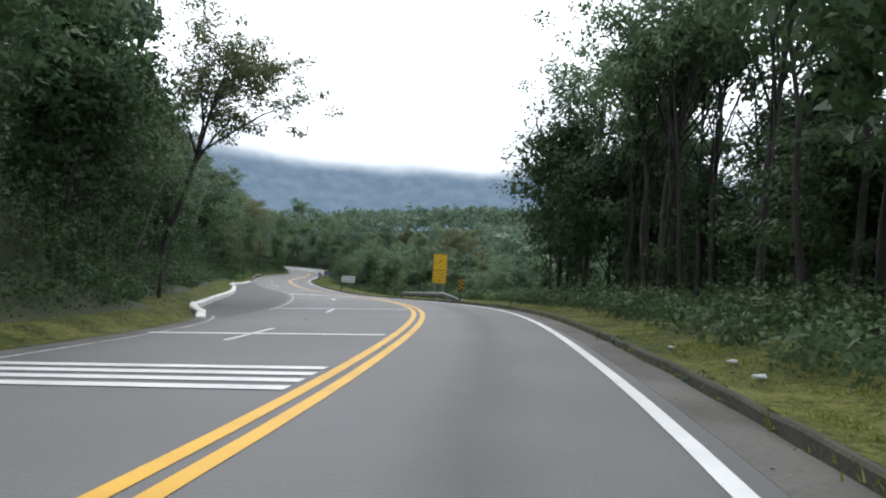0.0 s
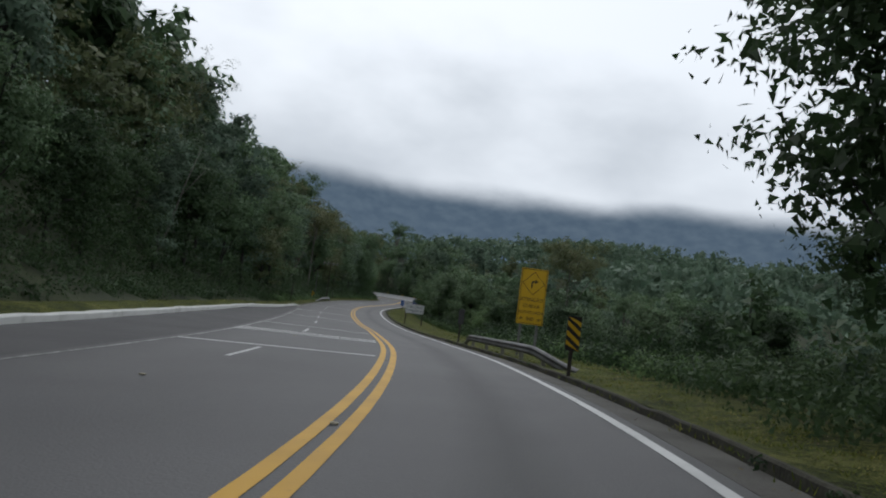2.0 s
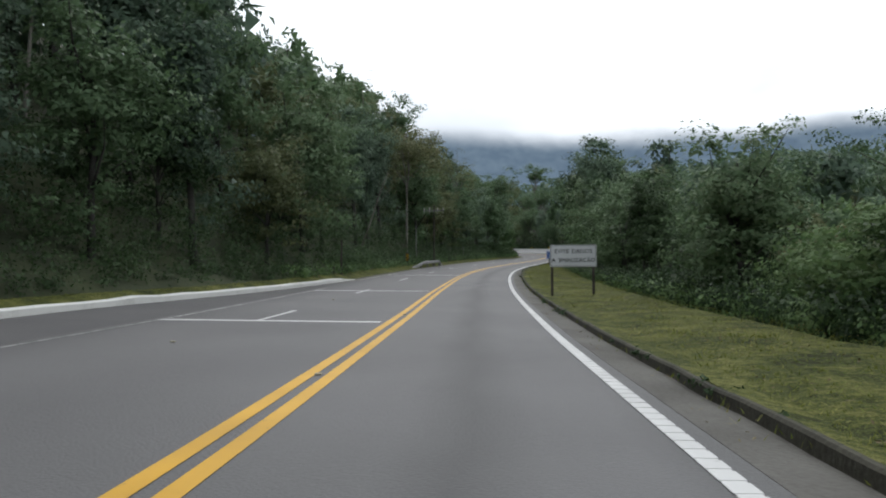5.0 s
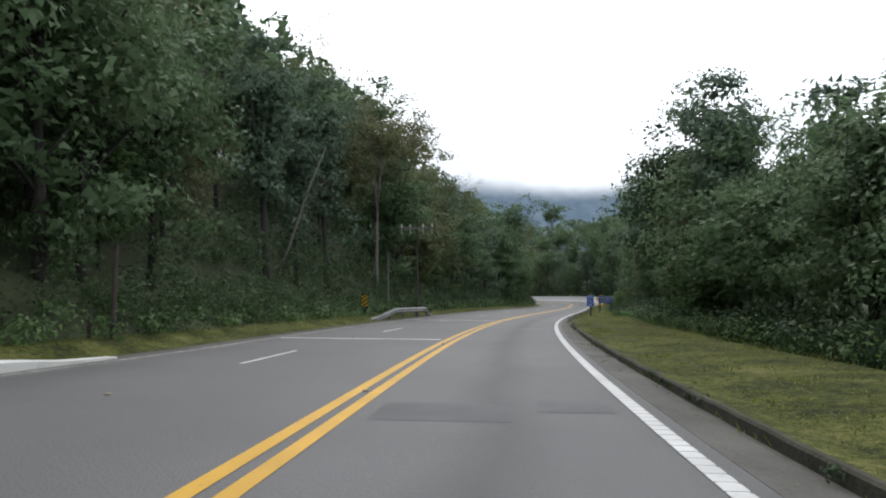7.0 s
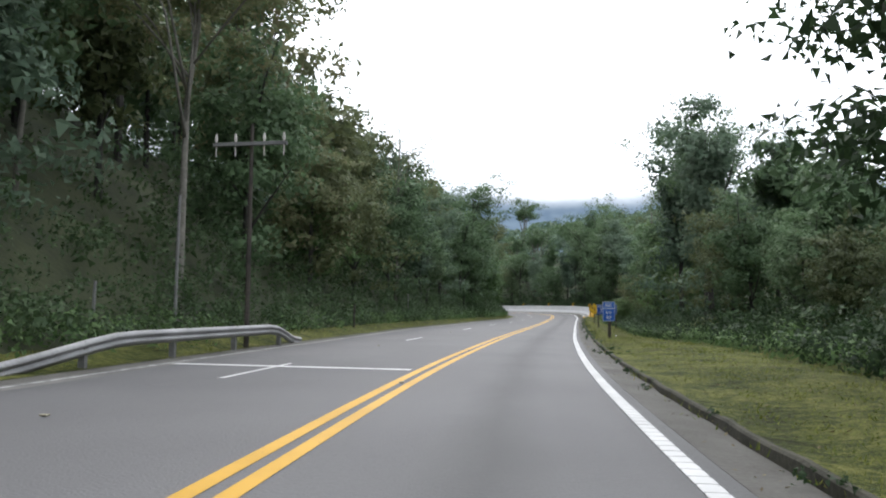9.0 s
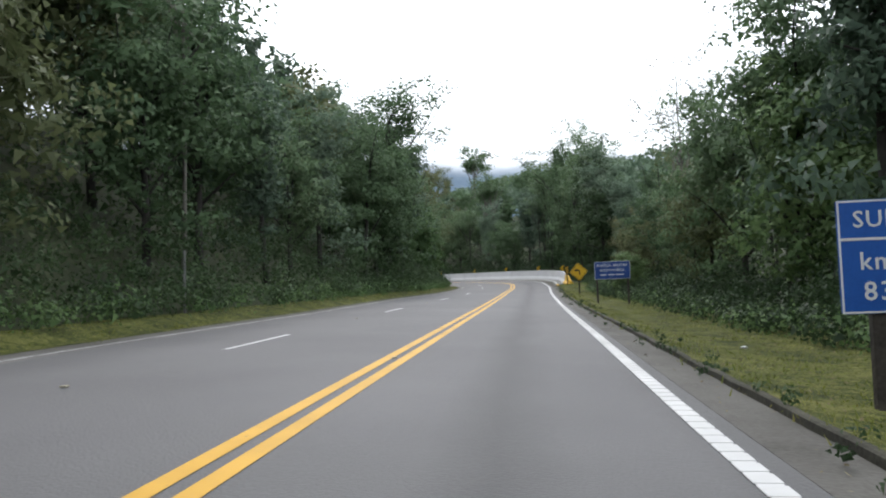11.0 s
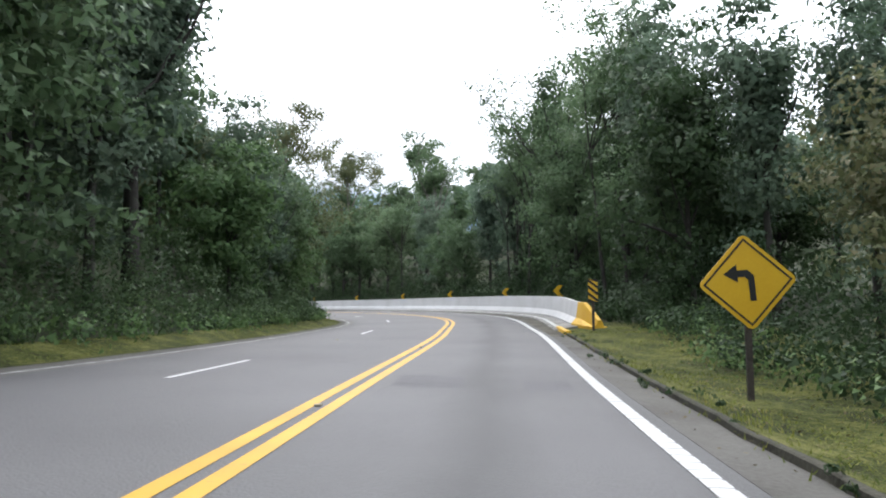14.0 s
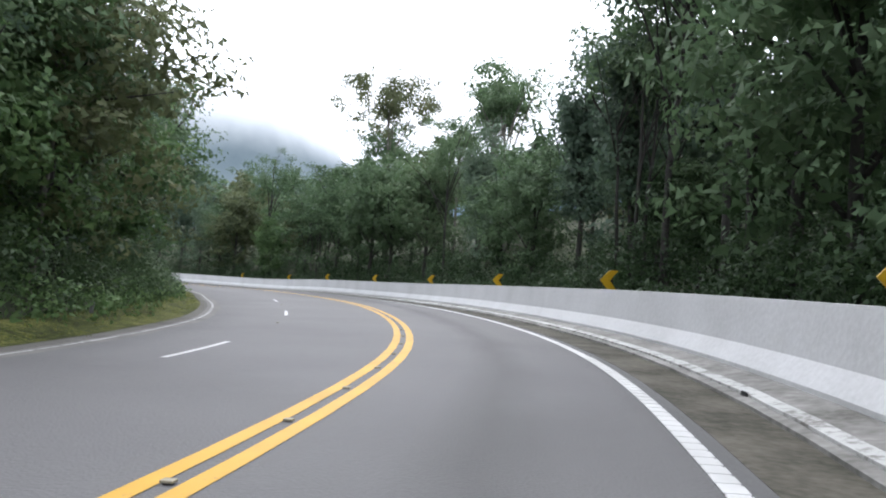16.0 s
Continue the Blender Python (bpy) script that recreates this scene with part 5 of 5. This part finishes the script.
def leaning_trunk(s, u, length, tilt, turn):
    """A pale dead trunk that leans out of the foliage."""
    pts = [(0, 0, -0.6), (0.05, 0.02, length * 0.35), (-0.06, 0.05, length * 0.7), (0.02, -0.04, length)]
    me = mesh_of("leaning_trunk", *join(tube(pts, [0.085, 0.07, 0.055, 0.03], 7), tube([(0, 0, length * 0.6), (0.5, 0.1, length * 0.75), (0.8, 0.2, length * 0.85)], [0.035, 0.025, 0.01], 5)), PALE_BARK, True)
    ob = tagged(new("leaning_trunk", me), "pale bare trunk leaning out of the hillside foliage", "tree trunk", "leaning trunks")
    p = place(s, u)
    ob.matrix_basis = pose(p.x, p.y, ground_z(s, u), 0, tilt, heading(s) + turn)


for s, u, length, tilt, turn in ((133, -11.3, 8.0, 20, 10), (72, -15.0, 9.0, 14, 0), (28, -13.6, 7.0, 20, -20)):
    leaning_trunk(s, u, length, tilt, turn)


def slope_cover():
    """Low creepers and saplings that hide the soil of the slopes between the trunks."""
    rng = np.random.default_rng(55)
    cs, rs = [], []
    for _ in range(3400):
        s = rng.uniform(-5, 392)
        if rng.random() < 0.62:
            u = hill_edge(s) - 1.0 - 20 * rng.random() ** 1.4
        else:
            u = 10.5 + 12 * rng.random() ** 1.3
        p = place(s, u)
        cs.append((p.x, p.y, ground_z(s, u) + 0.2 + 2.2 * rng.random() ** 2))
        rs.append(0.9 + 0.6 * rng.random())
    ob = new("slope_cover", leaf_mesh("slope_cover", np.array(cs), np.array(rs), np.full(len(cs), 26), 0.25, LEAF_SHADED, rng, 0.7, 4))
    tagged(ob, "dark-green saplings and creepers covering the forest slopes", "undergrowth", kind="stuff")


slope_cover()


def grass():
    """Short blades in uneven tufts on the verges."""
    rng = np.random.default_rng(9)
    base, high = [], []
    for _ in range(17000):
        r = rng.random() < 0.7
        s = rng.uniform(-12, 238) if r else rng.uniform(-12, 300)
        u = 4.34 + (grass_edge(s) - 4.1) * rng.random() ** 1.25 if r else left_edge(s) - 0.3 - 1.7 * rng.random()
        p = place(s, u)
        base.append((p.x, p.y, ground_z(s, u)))
        tuft = max(0.0, noise.noise((s * 0.8, u * 1.1, 2.0)))
        high.append(0.02 + 0.1 * tuft + (0.05 if abs(u - 4.34) < 0.25 else 0.0))
    base, high = np.repeat(np.array(base), 7, axis=0), np.repeat(np.array(high), 7)
    n = len(base)
    base[:, :2] += rng.normal(size=(n, 2)) * 0.13
    a = rng.uniform(0, 6.283, n)
    w = np.stack([np.cos(a), np.sin(a), 0 * a], 1) * 0.011
    reach = (0.03 + 0.06 * rng.random(n))[:, None]
    tip = base + np.stack([-np.sin(a), np.cos(a), 0 * a], 1) * reach
    tip[:, 2] += 0.015 + high * (0.3 + 0.9 * rng.random(n))
    base[:, 2] += 0.004
    ob = new("grass", tri_mesh("grass", np.stack([base - w, base + w, tip], 1), BLADE))
    tagged(ob, "short yellow-green mown grass in uneven tufts", "grass", kind="stuff")


grass()


def dead_leaves():
    """Dry brown leaves and clippings on the verges, kerb and gutter."""
    rng = np.random.default_rng(12)
    tris = []
    for _ in range(9000):
        s = rng.uniform(-8, 238)
        u = 3.75 + 3.6 * rng.random() ** 1.5
        p = place(s, u, 0.012)
        if u > 4.3:
            p.z = ground_z(s, u) + 0.035
        elif rng.random() < 0.6:
            continue
        a, k = rng.uniform(0, 6.283), 0.014 + 0.022 * rng.random()
        x, y = np.array((math.cos(a), math.sin(a), rng.normal() * 0.3)) * k, np.array((-math.sin(a), math.cos(a), rng.normal() * 0.3)) * k * 0.5
        c = np.array(tuple(p))
        tris += [(c - x, c + y, c + x), (c - x, c + x, c - y)]
    ob = new("dead_leaves", tri_mesh("dead_leaves", np.array(tris), LITTER))
    tagged(ob, "dry brown leaves and clippings strewn on the verge", "leaf litter", kind="stuff")


dead_leaves()


def gutter_weeds():
    """Low weeds that creep over the kerb and root in the gutter."""
    rng = np.random.default_rng(14)
    cs, rs = [], []
    for _ in range(330):
        s = rng.uniform(-8, 238)
        if noise.noise((s * 0.22, 0, 11.0)) < 0.02 - 0.25 * step01(120, 150, s):
            continue
        u = 4.28 + rng.normal() * (0.1 + 0.12 * step01(120, 160, s))
        p = place(s, u)
        cs.append((p.x, p.y, p.z + 0.05 + 0.06 * rng.random()))
        rs.append(0.05 + 0.1 * rng.random())
    ob = new("gutter_weeds", leaf_mesh("gutter_weeds", np.array(cs), np.array(rs), np.full(len(cs), 26), 0.05, LEAF_SHADED, rng, 0.6, 0))
    tagged(ob, "low dark weeds creeping over the kerb and gutter", "weeds", kind="stuff")


gutter_weeds()


def litter_bits():
    """Small scraps of paper on the verge."""
    for k, (s, u) in enumerate(((-0.6, 5.0), (0.9, 5.15), (3.4, 4.9), (176.5, 6.0))):
        bm = bmesh.new()
        bmesh.ops.create_icosphere(bm, subdivisions=2, radius=0.06)
        for v in bm.verts:
            v.co = Vector((v.co.x * 1.6, v.co.y, v.co.z * 0.5)) * (1 + 0.5 * noise.noise(v.co * 30 + Vector((k, 0, 0))))
        me = bpy.data.meshes.new("paper_scrap")
        bm.to_mesh(me)
        bm.free()
        me.materials.append(SIGN_WHITE)
        p = place(s, u)
        tagged(new("paper_scrap", me), "crumpled pale paper scrap in the verge grass", "litter", "litter on the verge").matrix_basis = pose(p.x, p.y, ground_z(s, u) + 0.05, 0, 0, 40 * k)


litter_bits()
